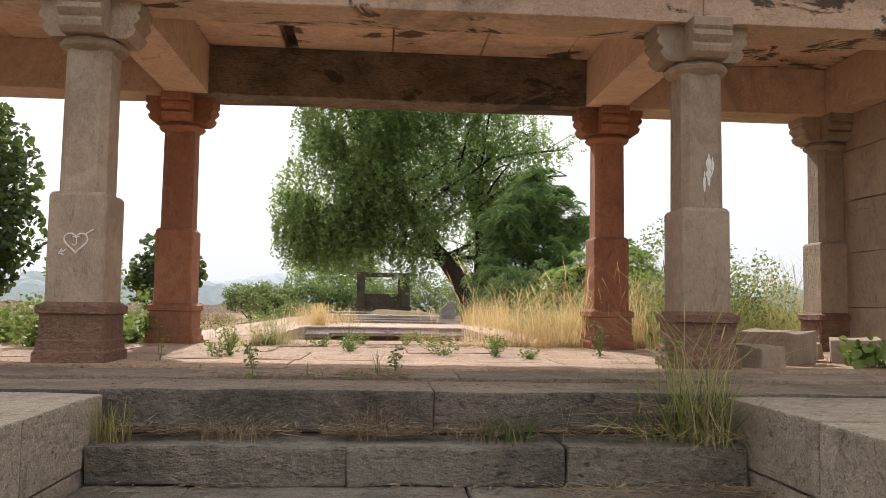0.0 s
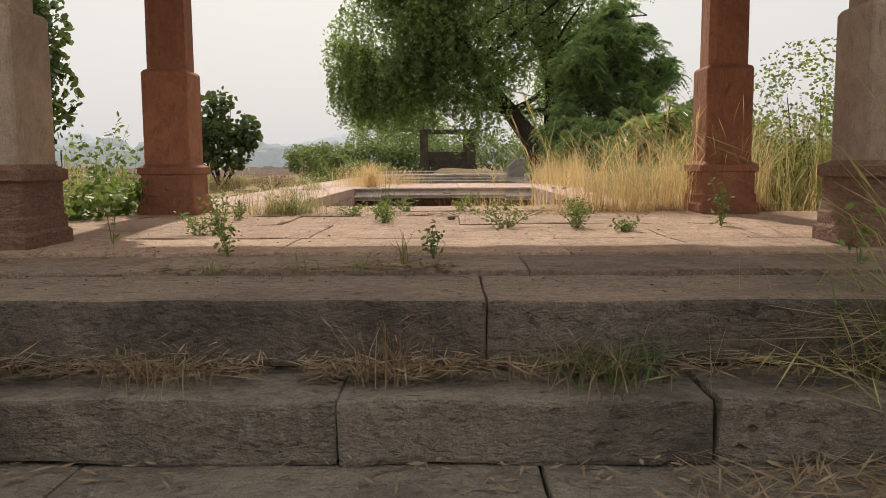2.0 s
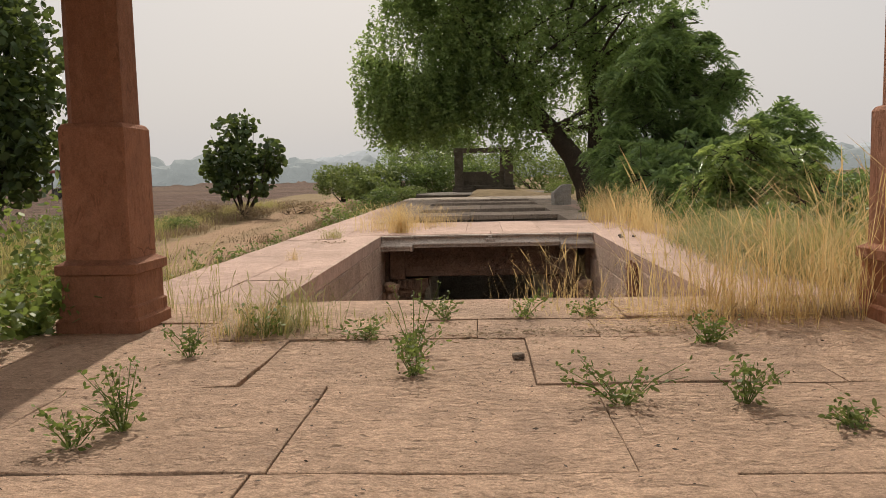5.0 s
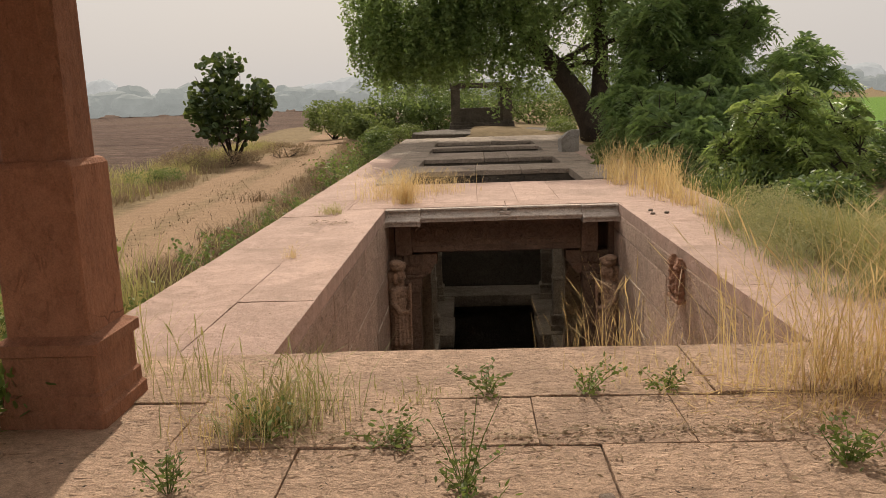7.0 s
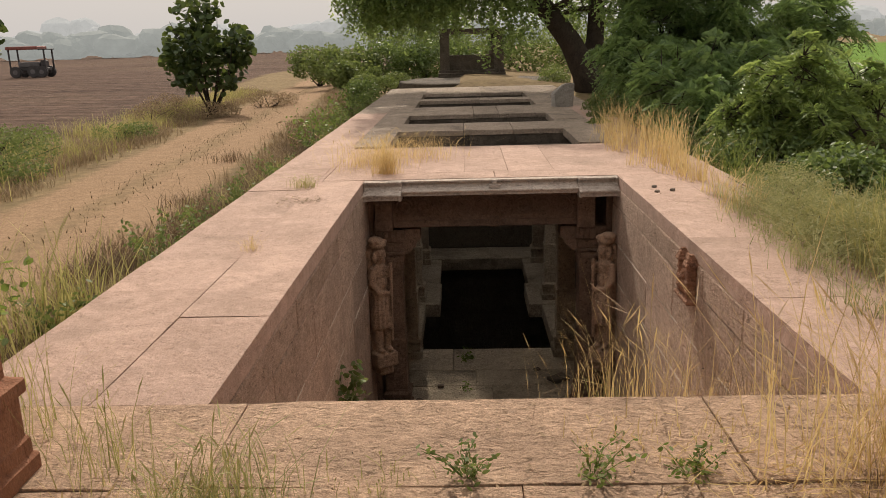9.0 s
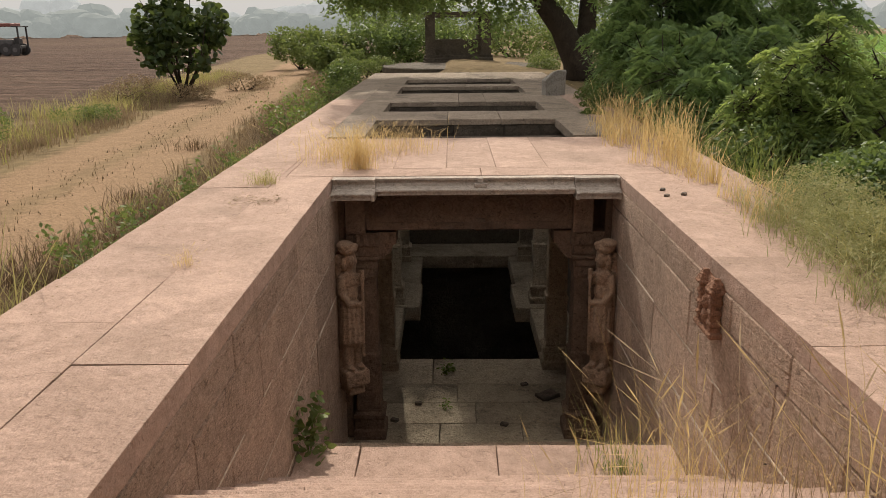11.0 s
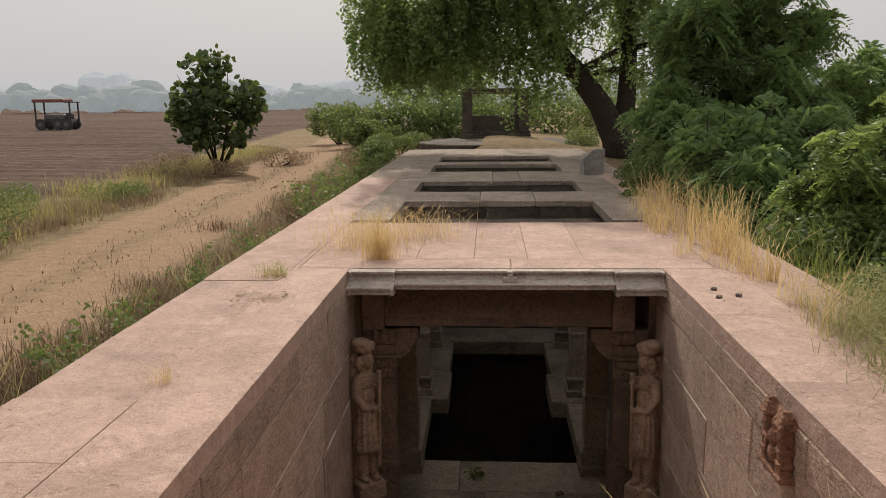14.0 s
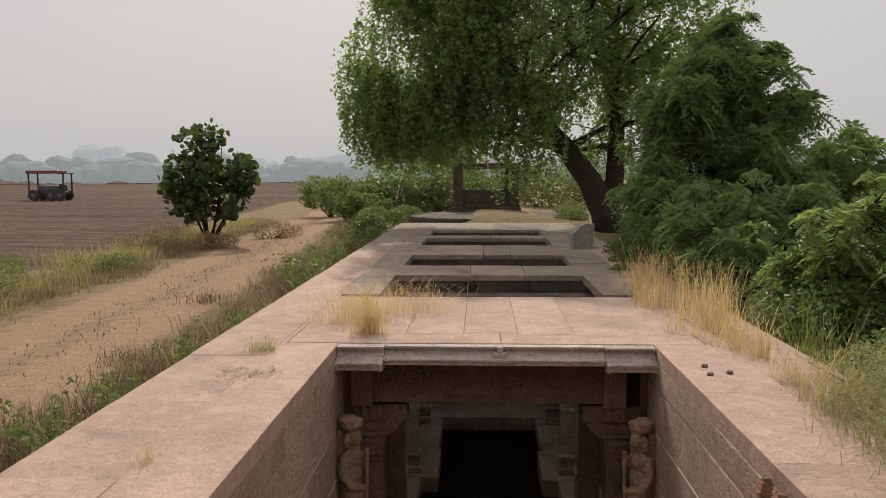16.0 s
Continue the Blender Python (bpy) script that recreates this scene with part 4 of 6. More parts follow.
def weeping_tree(loc, rng):
    t = thing("tree", loc, "large leaning tree with feathery weeping foliage and dark trunk", "tree")
    w, c = Acc(), Acc()
    trunk = [Vector(p) for p in ((0.1, 0, -0.1), (-0.1, 0, 0.6), (-0.55, -0.05, 1.5), (-1.15, -0.1, 2.3), (-1.9, -0.1, 3.1), (-2.5, -0.1, 4.0), (-2.9, 0, 5.2))]
    w.tube(trunk, [0.5, 0.4, 0.33, 0.3, 0.25, 0.2, 0.1], 12)
    stem2 = [Vector(p) for p in ((0.0, 0.1, 0.3), (0.2, 0.2, 1.6), (0.25, 0.3, 3.0), (0.1, 0.3, 4.5), (0.2, 0.3, 6.0))]
    w.tube(stem2, [0.34, 0.27, 0.23, 0.18, 0.09], 10)
    ends = []
    for base, r, k in ((trunk[3], 0.13, 4), (trunk[4], 0.13, 5), (trunk[5], 0.11, 6), (trunk[6], 0.08, 5), (stem2[2], 0.12, 5), (stem2[3], 0.11, 6), (stem2[4], 0.08, 6)):
        for i in range(k):
            a = rng.uniform(0, 2 * math.pi)
            d = Vector((math.cos(a), math.sin(a) * 0.8, rng.uniform(0.05, 0.9)))
            pts = limb(w, base, d, rng.uniform(2.0, 4.2), r * 0.7, 0.025, rng, 0.35, 6)
            ends += pts[2:]
            for p in pts[3:]:
                d2 = Vector(rng.normal(0, 1, 3))
                d2.z = abs(d2.z) * 0.3
                ends += limb(w, p, d2, rng.uniform(0.8, 1.8), 0.022, 0.008, rng, 0.4, 4, 4)[1:]
    # crown lobes: (x, y, z, rx, ry, rz) about the base
    # Lobes at z 9 and up are unseen, added to shade the well landing.
    lobes = [(-4.9, -0.4, 5.2, 2.4, 2.2, 2.3), (-3.0, 0, 6.6, 2.8, 2.5, 2.1), (-0.5, 0, 7.6, 3.0, 2.6, 1.9), (1.2, 0.2, 6.4, 1.9, 2.4, 2.0), (-2.0, -1.2, 5.2, 2.6, 2.0, 1.5),
             (-5.6, -0.2, 3.9, 1.7, 1.6, 1.6), (0.9, 0.5, 4.5, 1.4, 1.8, 1.4), (-3.9, -0.6, 4.0, 1.9, 1.8, 1.5), (-2.6, -1.2, 9.0, 3.0, 2.6, 1.9), (-4.4, -1.0, 7.6, 2.4, 2.4, 1.9), (-0.6, -1.0, 9.4, 2.4, 2.4, 1.6), (-5.0, -0.8, 9.6, 2.1, 2.2, 1.4)]
    starts = [np.array([tuple(p) for p in ends])]
    for x, y, z, a, b, h in lobes:
        k = int((140 if z < 9.5 else 80) * a * b)
        d, u = rotated(k, rng)
        rr = rng.uniform(0.35, 1.0, k) ** 0.5
        starts.append(np.array((x, y, z)) + d * rr[:, None] * np.array((a, b, h)))
    st = np.concatenate(starts)
    keep = []
    for p in st:
        n = noise.noise(Vector(p) * 0.75) + 0.6 * noise.noise(Vector(p) * 1.9)
        keep.append(n > -0.24 + rng.normal(0, 0.1))
    st = st[np.array(keep)]
    # hanging strands with leaflets
    cs = []
    for p in st:
        ln = rng.uniform(0.35, 1.15) * (1.25 if p[0] < -3 or p[2] < 4.6 else 0.8)
        k = int(ln * 30)
        f = rng.uniform(0, 1, k)
        out = rng.normal(0, 0.25, 2)
        q = np.stack([p[0] + out[0] * f, p[1] + out[1] * f, p[2] + 0.15 * f - ln * f ** 1.5], 1)
        cs.append(q + rng.normal(0, 0.055, (k, 3)))
    for x, y, top, bot, k in ((-2.7, -1.5, 4.2, 0.75, 16), (-1.95, -1.6, 4.0, 1.5, 9), (-3.4, -1.4, 4.0, 2.0, 8), (-2.3, -1.4, 4, 1.2, 12), (-5.2, -0.9, 4.2, 1.7, 34), (-4.5, -1.0, 4.2, 1.8, 34), (-5.9, -0.6, 4.2, 2.0, 26), (-6.4, -0.3, 4.6, 1.8, 34), (-6.7, -0.3, 4.8, 1.7, 36), (-6.9, 0.1, 4.8, 2.1, 26), (-6.2, 0.4, 4.6, 1.8, 26), (-3.9, -1.0, 4.2, 2.3, 26), (-1.4, -0.9, 4.2, 2.6, 14), (-5.0, 0.4, 4.2, 1.9, 26)):
        for i in range(k):
            sx, sy = x + rng.uniform(-0.5, 0.5), y + rng.normal(0, 0.4)
            b0 = bot + rng.uniform(0, 0.9)
            m = int((top - b0) * 34)
            f = rng.uniform(0, 1, m)
            cs.append(np.stack([sx + 0.2 * np.sin(f * 3 + i), sy + 0 * f, top - (top - b0) * f], 1) + rng.normal(0, 0.06, (m, 3)))
    cs = np.concatenate(cs)
    leaves(c, cs, 0.125, rng, 0.5, 0.5)
    link_mesh("trunk", w.mesh("trunk", BARK, True), t, "dark leaning trunk and limbs")
    link_mesh("crown", c.mesh("crown", MESQUITE), t, "fine drooping green leaflets")
    return t


def pinnate_tree(loc, lobes, n, rng, label, size=0.34, leaf=0.1, stems=5, mat=None, name="tree", cat="tree"):
    """Fronds: each a rachis with two rows of pointed leaflets."""
    t = thing(name, loc, label, cat)
    w, c = Acc(), Acc()
    for i in range(stems):
        x, y, z, a, b, h = lobes[i % len(lobes)]
        top = Vector((x + rng.normal(0, a * 0.3), y + rng.normal(0, b * 0.3), z))
        p0 = Vector((rng.normal(0, 0.15), rng.normal(0, 0.15), -0.1))
        mid = p0.lerp(top, 0.5) + Vector(rng.normal(0, 0.12, 3))
        w.tube([p0, mid, top], [0.06, 0.04, 0.012], 6)
    tot = sum(a * b for _, _, _, a, b, _ in lobes)
    pairs = 7
    quads = []
    for x, y, z, a, b, h in lobes:
        k = max(3, int(n / 8 * a * b / tot))
        # lumps on the lobe's skin, twigs on the lumps
        lumps = 20
        dl, _ = rotated(lumps, rng)
        mid = np.array((x, y, z)) + dl * rng.uniform(0.35, 0.9, lumps)[:, None] * np.array((a, b, h))
        rad = rng.uniform(0.15, 0.6, lumps) * (a + b + h) / 3
        pick = rng.integers(0, lumps, k)
        d, _ = rotated(k, rng)
        d[:, 2] = d[:, 2] * 0.8 + 0.25
        d /= np.linalg.norm(d, axis=1)[:, None]
        for p, dd in zip(mid[pick] + d * (rad[pick] * rng.uniform(0.55, 1.05, k))[:, None], d):
            if p[2] < 0:
                continue
            # a rosette: fronds fan out from one twig end, the twig points outwards and up
            m = int(rng.integers(6, 11))
            az = rng.uniform(0, 2 * math.pi) + np.arange(m) * 2 * math.pi / m + rng.normal(0, 0.25, m)
            el = rng.uniform(-0.7, 1.25, m)
            L = size * rng.uniform(0.65, 1.3, m)
            fwd = np.stack([np.cos(az) * np.cos(el), np.sin(az) * np.cos(el), np.sin(el)], 1) + 0.45 * dd
            fwd /= np.linalg.norm(fwd, axis=1)[:, None]
            side = np.cross(fwd, (0, 0, 1.0))
            side /= np.linalg.norm(side, axis=1)[:, None] + 1e-6
            roll = rng.normal(0, 0.7, m)[:, None]
            side = side * np.cos(roll) + np.cross(side, fwd) * np.sin(roll)
            w.tube([Vector(p) - Vector(dd) * 0.3, Vector(p)], [0.012, 0.006], 4, False)
            for i in range(pairs):
                f = (i + 0.7) / pairs
                o = p + fwd * (L * f)[:, None] - np.outer(0.8 * L * f * f, (0, 0, 1))
                ll = (leaf * (1.15 - 0.9 * abs(f - 0.45)) * rng.uniform(0.8, 1.2, m))[:, None]
                for sg in (-1, 1):
                    dv = side * sg * 0.85 + fwd * 0.5 + np.array((0, 0, -0.28))
                    dv /= np.linalg.norm(dv, axis=1)[:, None]
                    wv = fwd * ll * 0.19
                    quads.append(np.stack([o, o + dv * ll * 0.42 + wv, o + dv * ll, o + dv * ll * 0.42 - wv], 1))
    quads = np.concatenate(quads)
    c.quads(quads, 4)
    link_mesh("wood", w.mesh("wood", BARK, True), t, "thin brown stems")
    link_mesh("crown", c.mesh("crown", mat or PINNATE), t)
    return t


def leafy_bush(loc, lobes, n, rng, label, size=0.09, mat=None, name="bush", stems=7, aspect=0.55, kind="diamond", droop=0.2, hole=-0.3, freq=1.5, cat="bush"):
    t = thing(name, loc, label, cat)
    w, c = Acc(), Acc()
    tot = sum(a * b * h for _, _, _, a, b, h in lobes)
    cs = []
    for i in range(stems):
        x, y, z, a, b, h = lobes[i % len(lobes)]
        top = Vector((x + rng.normal(0, a * 0.4), y + rng.normal(0, b * 0.4), z + rng.uniform(0, h * 0.5)))
        p0 = Vector((rng.normal(0, 0.06), rng.normal(0, 0.06), -0.12))
        mid = p0.lerp(top, 0.5) + Vector(rng.normal(0, 0.1, 3))
        thick = min(1.0, max(q[3] for q in lobes)) ** 1.6
        w.tube([p0, mid, top], [(0.035 + 0.004 * top.z) * thick, 0.025 * thick, 0.006 * thick], 6)
    for x, y, z, a, b, h in lobes:
        k = max(4, int(n * a * b * h / tot))
        d, _ = rotated(k, rng)
        rr = rng.uniform(0.1, 1.0, k) ** 0.45
        cs.append(np.array((x, y, z)) + d * rr[:, None] * np.array((a, b, h)))
    cs = np.concatenate(cs)
    ok = np.array([noise.noise(Vector(p) * freq + Vector((loc[0], 0, 0))) > hole + rng.normal(0, 0.1) for p in cs]) & (cs[:, 2] > -0.1)
    leaves(c, cs[ok], size, rng, aspect, droop, kind)
    link_mesh("wood", w.mesh("wood", BARK, True), t, "brown woody stems")
    link_mesh("foliage", c.mesh("foliage", mat or BUSHLEAF), t)
    return t


rng = np.random.default_rng(11)
weeping_tree((3.75, 30.2, -0.25), rng)
pinnate_tree((4.1, 21.5, -0.35), [(0.2, 0, 3.5, 0.8, 0.9, 0.85), (0.9, 0, 2.75, 0.7, 0.8, 0.8), (-0.45, -0.2, 2.7, 0.85, 0.9, 0.85), (0.8, -0.2, 1.6, 0.95, 0.9, 0.9), (-0.7, -0.3, 1.3, 0.95, 0.9, 0.9), (0.2, -0.6, 0.8, 1.4, 0.8, 0.8)], 6800, rng,
             "dense dark green tree with feather-like compound leaves", 0.36, 0.13, 9)
pinnate_tree((7.6, 24.5, -0.3), [(0, 0, 2.0, 0.9, 0.8, 0.6), (-0.4, 0, 1.2, 1.0, 0.8, 0.9), (0.7, 0, 1.5, 0.6, 0.6, 0.6)], 900, rng, "young tree with feathery compound leaves", 0.4, 0.15)
pinnate_tree((3.5, 18.4, -0.3), [(0, 0, 1.0, 0.8, 0.9, 0.7), (0.8, -0.3, 0.8, 0.9, 0.9, 0.7), (-0.3, 1.4, 0.9, 0.7, 0.9, 0.8), (-0.1, -1.0, 0.5, 0.6, 0.7, 0.5)], 2600, rng, "low dark bush with compound leaves beside the parapet", 0.3, 0.115, 8, name="bush", cat="bush")
pinnate_tree((3.95, 15.5, -0.35), [(0, 0, 0.95, 0.72, 0.75, 0.65), (0.65, 0.3, 0.85, 0.65, 0.7, 0.6), (-0.45, 0.1, 0.65, 0.5, 0.6, 0.55), (0.2, -0.4, 0.5, 0.8, 0.5, 0.5)], 2300, rng, "rounded bush with compound leaves and sunlit yellow-green tops", 0.22, 0.085, 12, YELLOWLEAF, "bush", "bush")
for x, y, s in ((3.5, 13.3, 0.55), (3.5, 15.2, 0.65), (4.4, 12.6, 0.5), (3.2, 17.0, 0.6), (5.6, 13.2, 0.6)):
    leafy_bush((x, y, -0.35), [(0, 0, 0.5 * s, 1.2 * s, 1.2 * s, 0.75 * s), (0.5 * s, 0.5 * s, 0.7 * s, 0.8 * s, 0.8 * s, 0.6 * s)], 6500, rng, "low dark green undergrowth beside the parapet", 0.065, freq=2.2)
leafy_bush((6.9, 17.5, -0.35), [(0, 0, 0.5, 1.6, 1.5, 0.6), (1.5, 1, 0.5, 1.3, 1.3, 0.6)], 14000, rng, "low green scrub bush beside the field", 0.09)
leafy_bush((-8.6, 17.8, -0.5), [(0, 0, 3.4, 1.5, 1.4, 1.9), (0.5, -0.1, 2.2, 1.2, 1.2, 1.0), (-0.6, 0.2, 4.6, 1.2, 1.2, 1.2), (-0.2, 0, 1.5, 1.3, 1.2, 0.9)], 11500, rng, "broad-leaved tree with dark drooping leaves", 0.165, BROADLEAF, "tree", 8, 0.72, "oval", 0.5, cat="tree")
leafy_bush((-7.4, 29.2, -0.45), [(0, 0, 1.5, 1.25, 1.1, 1.1), (-0.2, 0, 2.5, 0.8, 0.8, 0.75), (0.7, 0, 1.9, 0.75, 0.7, 0.7), (-0.7, 0, 1.7, 0.6, 0.6, 0.8), (0.2, 0, 2.95, 0.45, 0.45, 0.5), (1.1, 0, 1.6, 0.4, 0.4, 0.35)], 3000, rng, "small field tree with large round dark leaves", 0.2, BROADLEAF, "tree", 9, 0.8, "oval", 0.35, -0.16, 1.5, cat="tree")
for x, y, s, m in ((-5.0, 39, 1.15, PALELEAF), (-3.2, 40, 1.3, BUSHLEAF), (-1.4, 41, 1.5, BUSHLEAF), (-6.6, 43, 1.1, PALELEAF), (-4.2, 36.5, 0.75, PALELEAF), (3.2, 42, 1.6, PALELEAF), (5.8, 44, 1.8, PALELEAF), (-0.2, 44, 1.6, PALELEAF)):
    leafy_bush((x, y, -0.35), [(0, 0, 0.75 * s, 1.2 * s, 1.0 * s, 0.75 * s), (0.6 * s, 0, 0.6 * s, 1.0 * s, 0.9 * s, 0.6 * s), (-0.6 * s, 0.1, 0.9 * s, 0.8 * s, 0.8 * s, 0.7 * s), (1.1 * s, 0.2, 0.9 * s, 0.45 * s, 0.45 * s, 0.4 * s)], 6500, rng, "hazy green thorn bush beside the track", 0.14, m, hole=-0.12, freq=1.9)
leafy_bush((-2.2, 47, -0.4), [(0, 0, 3.6, 2.2, 2.0, 1.8), (-1.6, 0, 2.6, 1.5, 1.5, 1.3), (1.2, 0, 2.4, 1.6, 1.5, 1.4)], 22000, rng, "dark round tree beyond the gate", 0.13, MESQUITE, "tree", 8, cat="tree")


# ---- grasses ----
def grass_patch(name, spots, height, material, rng, label, lean=0.4, width=0.004, heads=0.4, cat="grass", kind="stuff", z=None):
    """spots: (x, y, spread x, spread y, blades)"""
    acc = Acc()
    for x, y, a, b, n in spots:
        px, py = x + rng.normal(0, a, n), y + rng.normal(0, b, n)
        pz = np.array([ground_z(u, v) if z is None or not (PL < u < PR) else z for u, v in zip(px, py)]) - 0.01
        blades(acc, np.stack([px, py, pz], 1), height * rng.uniform(0.7, 1.15), rng, lean, width, heads)
    return tagged(link_mesh(name, acc.mesh(name, material)), label, cat, kind=kind)


spots = [(2.3 + rng.normal(0, 0.09), y + rng.normal(0, 0.06), 0.04, 0.05, int(rng.integers(8, 34))) for y in np.arange(11.9, 14.8, 0.09) if noise.noise(Vector((y * 2.3, 0, 0))) > -0.05]
grass_patch("dry_grass", spots, 0.38, STRAW, rng, "golden dry grass growing from the parapet joint", 0.65, 0.0026, 0.4, z=0.0)
spots = [(2.25 + rng.uniform(-0.35, 0.35), y + rng.normal(0, 0.1), 0.05, 0.06, int(rng.integers(6, 26))) for y in np.arange(14.2, 18.2, 0.06) if noise.noise(Vector((y * 1.8, 3, 0))) > -0.12]
grass_patch("dry_grass", spots, 0.55, STRAW, rng, "golden dry grass growing from the parapet joints", 0.6, 0.003, 0.5, z=0.0)
spots = [(2.5 + rng.uniform(0, 0.9), 8.9 + rng.uniform(0, 2.2), 0.12, 0.12, 60) for k in range(60)]
grass_patch("scrub_grass", spots, 0.5, STRAWGREEN, rng, "tangled yellow-green grass spilling over the parapet", 0.8, 0.0024, 0.2, z=0.0)
spots = [(2.7 + rng.uniform(0, 0.4), y + rng.normal(0, 0.15), 0.1, 0.1, 26) for y in np.arange(10.8, 15.5, 0.25)]
grass_patch("scrub_grass", spots, 0.75, GREENGRASS, rng, "green and straw grass outside the parapet", 0.5, 0.0026, 0.3)
spots = [(1.05 + 2.2 * rng.random() ** 0.7, 8.02 + rng.normal(0, 0.05) + rng.uniform(0, 0.9) * (rng.random() < 0.25), 0.11, 0.06, 7) for k in range(190)]
grass_patch("dry_grass", spots, 0.8, STRAW, rng, "tall golden grass rooted in the threshold joint", 0.75, 0.0021, 0.5, z=0.0)
spots = [(1.0 + 2.2 * rng.random() ** 0.7, 8.0 + rng.normal(0, 0.05), 0.07, 0.06, 40) for k in range(45)]
grass_patch("dead_grass", spots, 0.12, DEADGRASS, rng, "matted brown dead grass at the threshold joint", 1.2, 0.002, 0.0, z=0.0)
spots = [(3.1 + abs(rng.normal(0, 0.8)), 9.0 + rng.uniform(0, 3.0), 0.18, 0.18, 130) for k in range(80)]
grass_patch("scrub_grass", spots, 0.62, STRAWGREEN, rng, "tangled green and straw grass", 0.75, 0.003, 0.2)
spots = [(2.9 + rng.uniform(0, 4.5), 8.4 + rng.uniform(0, 1.5), 0.2, 0.2, 120) for k in range(60)]
grass_patch("scrub_grass", spots, 1.25, STRAWGREEN, rng, "tall green and straw grass behind the pavilion", 0.5, 0.003, 0.4)
spots = [(-2.35 - abs(rng.normal(0, 0.45)), y + rng.normal(0, 0.2), 0.14, 0.15, 90) for y in np.arange(9, 30, 0.12) if noise.noise(Vector((y * 0.9, 7, 0))) > -0.2]
grass_patch("verge_grass", spots, 0.2, DEADGRASS, rng, "brown dead grass at the parapet foot", 0.8, 0.003, 0.0)
spots = [(-2.3 - abs(rng.normal(0, 0.55)), y + rng.normal(0, 0.2), 0.16, 0.16, 120) for y in np.arange(8.7, 30, 0.09)]
grass_patch("verge_grass", spots, 0.26, BROWNGRASS, rng, "dark brown withered grass along the parapet foot", 0.9, 0.0035, 0.0)
spots = [(2.0 + 0.9 * rng.random() ** 0.8 + 0.12 * max(0, y - 10.6), y, 0.07, 0.08, 34) for y in rng.uniform(9.2, 12.8, 130)]
grass_patch("scrub_grass", spots, 0.27, SCRUB, rng, "pale tangled scrub spilling over the parapet", 1.3, 0.0022, 0.3, z=0.0)
spots = [(-2.4 - abs(rng.normal(0, 0.35)), y + rng.normal(0, 0.2), 0.12, 0.15, 45) for y in np.arange(9, 30, 0.2) if noise.noise(Vector((y * 0.7, 1, 0))) > 0.0]
grass_patch("verge_grass", spots, 0.32, STRAWGREEN, rng, "mixed green and dry verge grass by the track", 0.6, 0.005, 0.1)
spots = [(road_x(y) + s * (1.5 + abs(rng.normal(0, 0.5))), y + rng.normal(0, 0.3), 0.2, 0.25, 110) for y in np.arange(9, 40, 0.35) for s in (-1, -1.3, 1)]
grass_patch("verge_grass", spots, 0.22, DEADGRASS, rng, "brown dead grass beside the track", 0.7, 0.006, 0.0)
spots = [(road_x(y) + rng.normal(0, 0.2), y + rng.normal(0, 0.4), 0.2, 0.4, 14) for y in np.arange(9, 40, 0.3)]
grass_patch("verge_grass", spots, 0.06, BROWNGRASS, rng, "dead grass on the crown of the track", 0.7, 0.006, 0.0)
spots = [(-2.6 - rng.uniform(0, 3), 8.2 + rng.uniform(0, 2.6), 0.2, 0.2, 90) for k in range(45)]
grass_patch("scrub_grass", spots, 0.85, STRAWGREEN, rng, "tall weeds and grass beside the pavilion", 0.5, 0.005, 0.3)
spots = [(road_x(y) - 1.9 - abs(rng.normal(0, 0.9)), y + rng.normal(0, 0.3), 0.3, 0.3, 70) for y in np.arange(12, 38, 0.3)]
grass_patch("verge_grass", spots, 0.42, STRAWGREEN, rng, "dry and green grass along the ploughed field", 0.6, 0.006, 0.1)


# ---- entrance to the covered part of the stepwell ----
MID = 0.272


def extrude_x(profile, x0, x1, bm=None):
    bm = bm or bmesh.new()
    a = [bm.verts.new((x0, y, z)) for y, z in profile]
    b = [bm.verts.new((x1, y, z)) for y, z in profile]
    k = len(profile)
    for i in range(k):
        bm.faces.new((a[i], a[(i + 1) % k], b[(i + 1) % k], b[i]))
    bm.faces.new(a[::-1])
    bm.faces.new(b)
    bmesh.ops.recalc_face_normals(bm, faces=bm.faces[:])
    return bm


def held(ob, parent):
    ob.matrix_parent_inverse = parent.matrix_world.inverted()
    return ob


lintel = thing("carved_lintel", (MID, 14.3, -0.55), "carved sandstone lintel under a moulded cornice", "lintel")
cyma = [(14.085, -0.004), (13.985, -0.004), (13.985, -0.02), (14.02, -0.026), (14.012, -0.05), (13.985, -0.075), (13.94, -0.09), (13.905, -0.095), (13.9, -0.1), (13.9, -0.112), (13.92, -0.116), (13.92, -0.15), (14.085, -0.15)]
big = [(14.085, -0.006), (13.96, -0.006), (13.96, -0.024), (13.995, -0.03), (13.985, -0.06), (13.95, -0.09), (13.89, -0.11), (13.845, -0.118), (13.84, -0.124), (13.84, -0.138), (13.86, -0.142), (13.86, -0.185), (14.085, -0.185)]
CORN = stone_mat("grey_cornice_stone", (0.46, 0.39, 0.335), (0.34, 0.28, 0.235), (0.12, 0.1, 0.08), 0.45, 1, (0.6, 1, 1), bump=0.4)
for a, b in ((-0.66, 0.34), (0.343, 1.19)):
    held(part("cornice", extrude_x(cyma, a, b), CORN, lintel, "grey weathered moulded cornice"), lintel)
for a, b in ((XL + 0.004, -0.663), (1.193, XR - 0.004)):
    held(part("cornice_end", extrude_x(big, a, b), CORN, lintel, "projecting cornice end with scrolled profile"), lintel)
for x in (XL + 0.004, -0.69, 1.195, XR - 0.03):
    pr = [(y - 0.012, z * 1.03) for y, z in big[1:-1]] + [(14.08, -0.2), (14.08, -0.002)]
    held(part("cornice_scroll", extrude_x(pr, x, x + 0.026), CORN, lintel), lintel)
bm = bmesh.new()
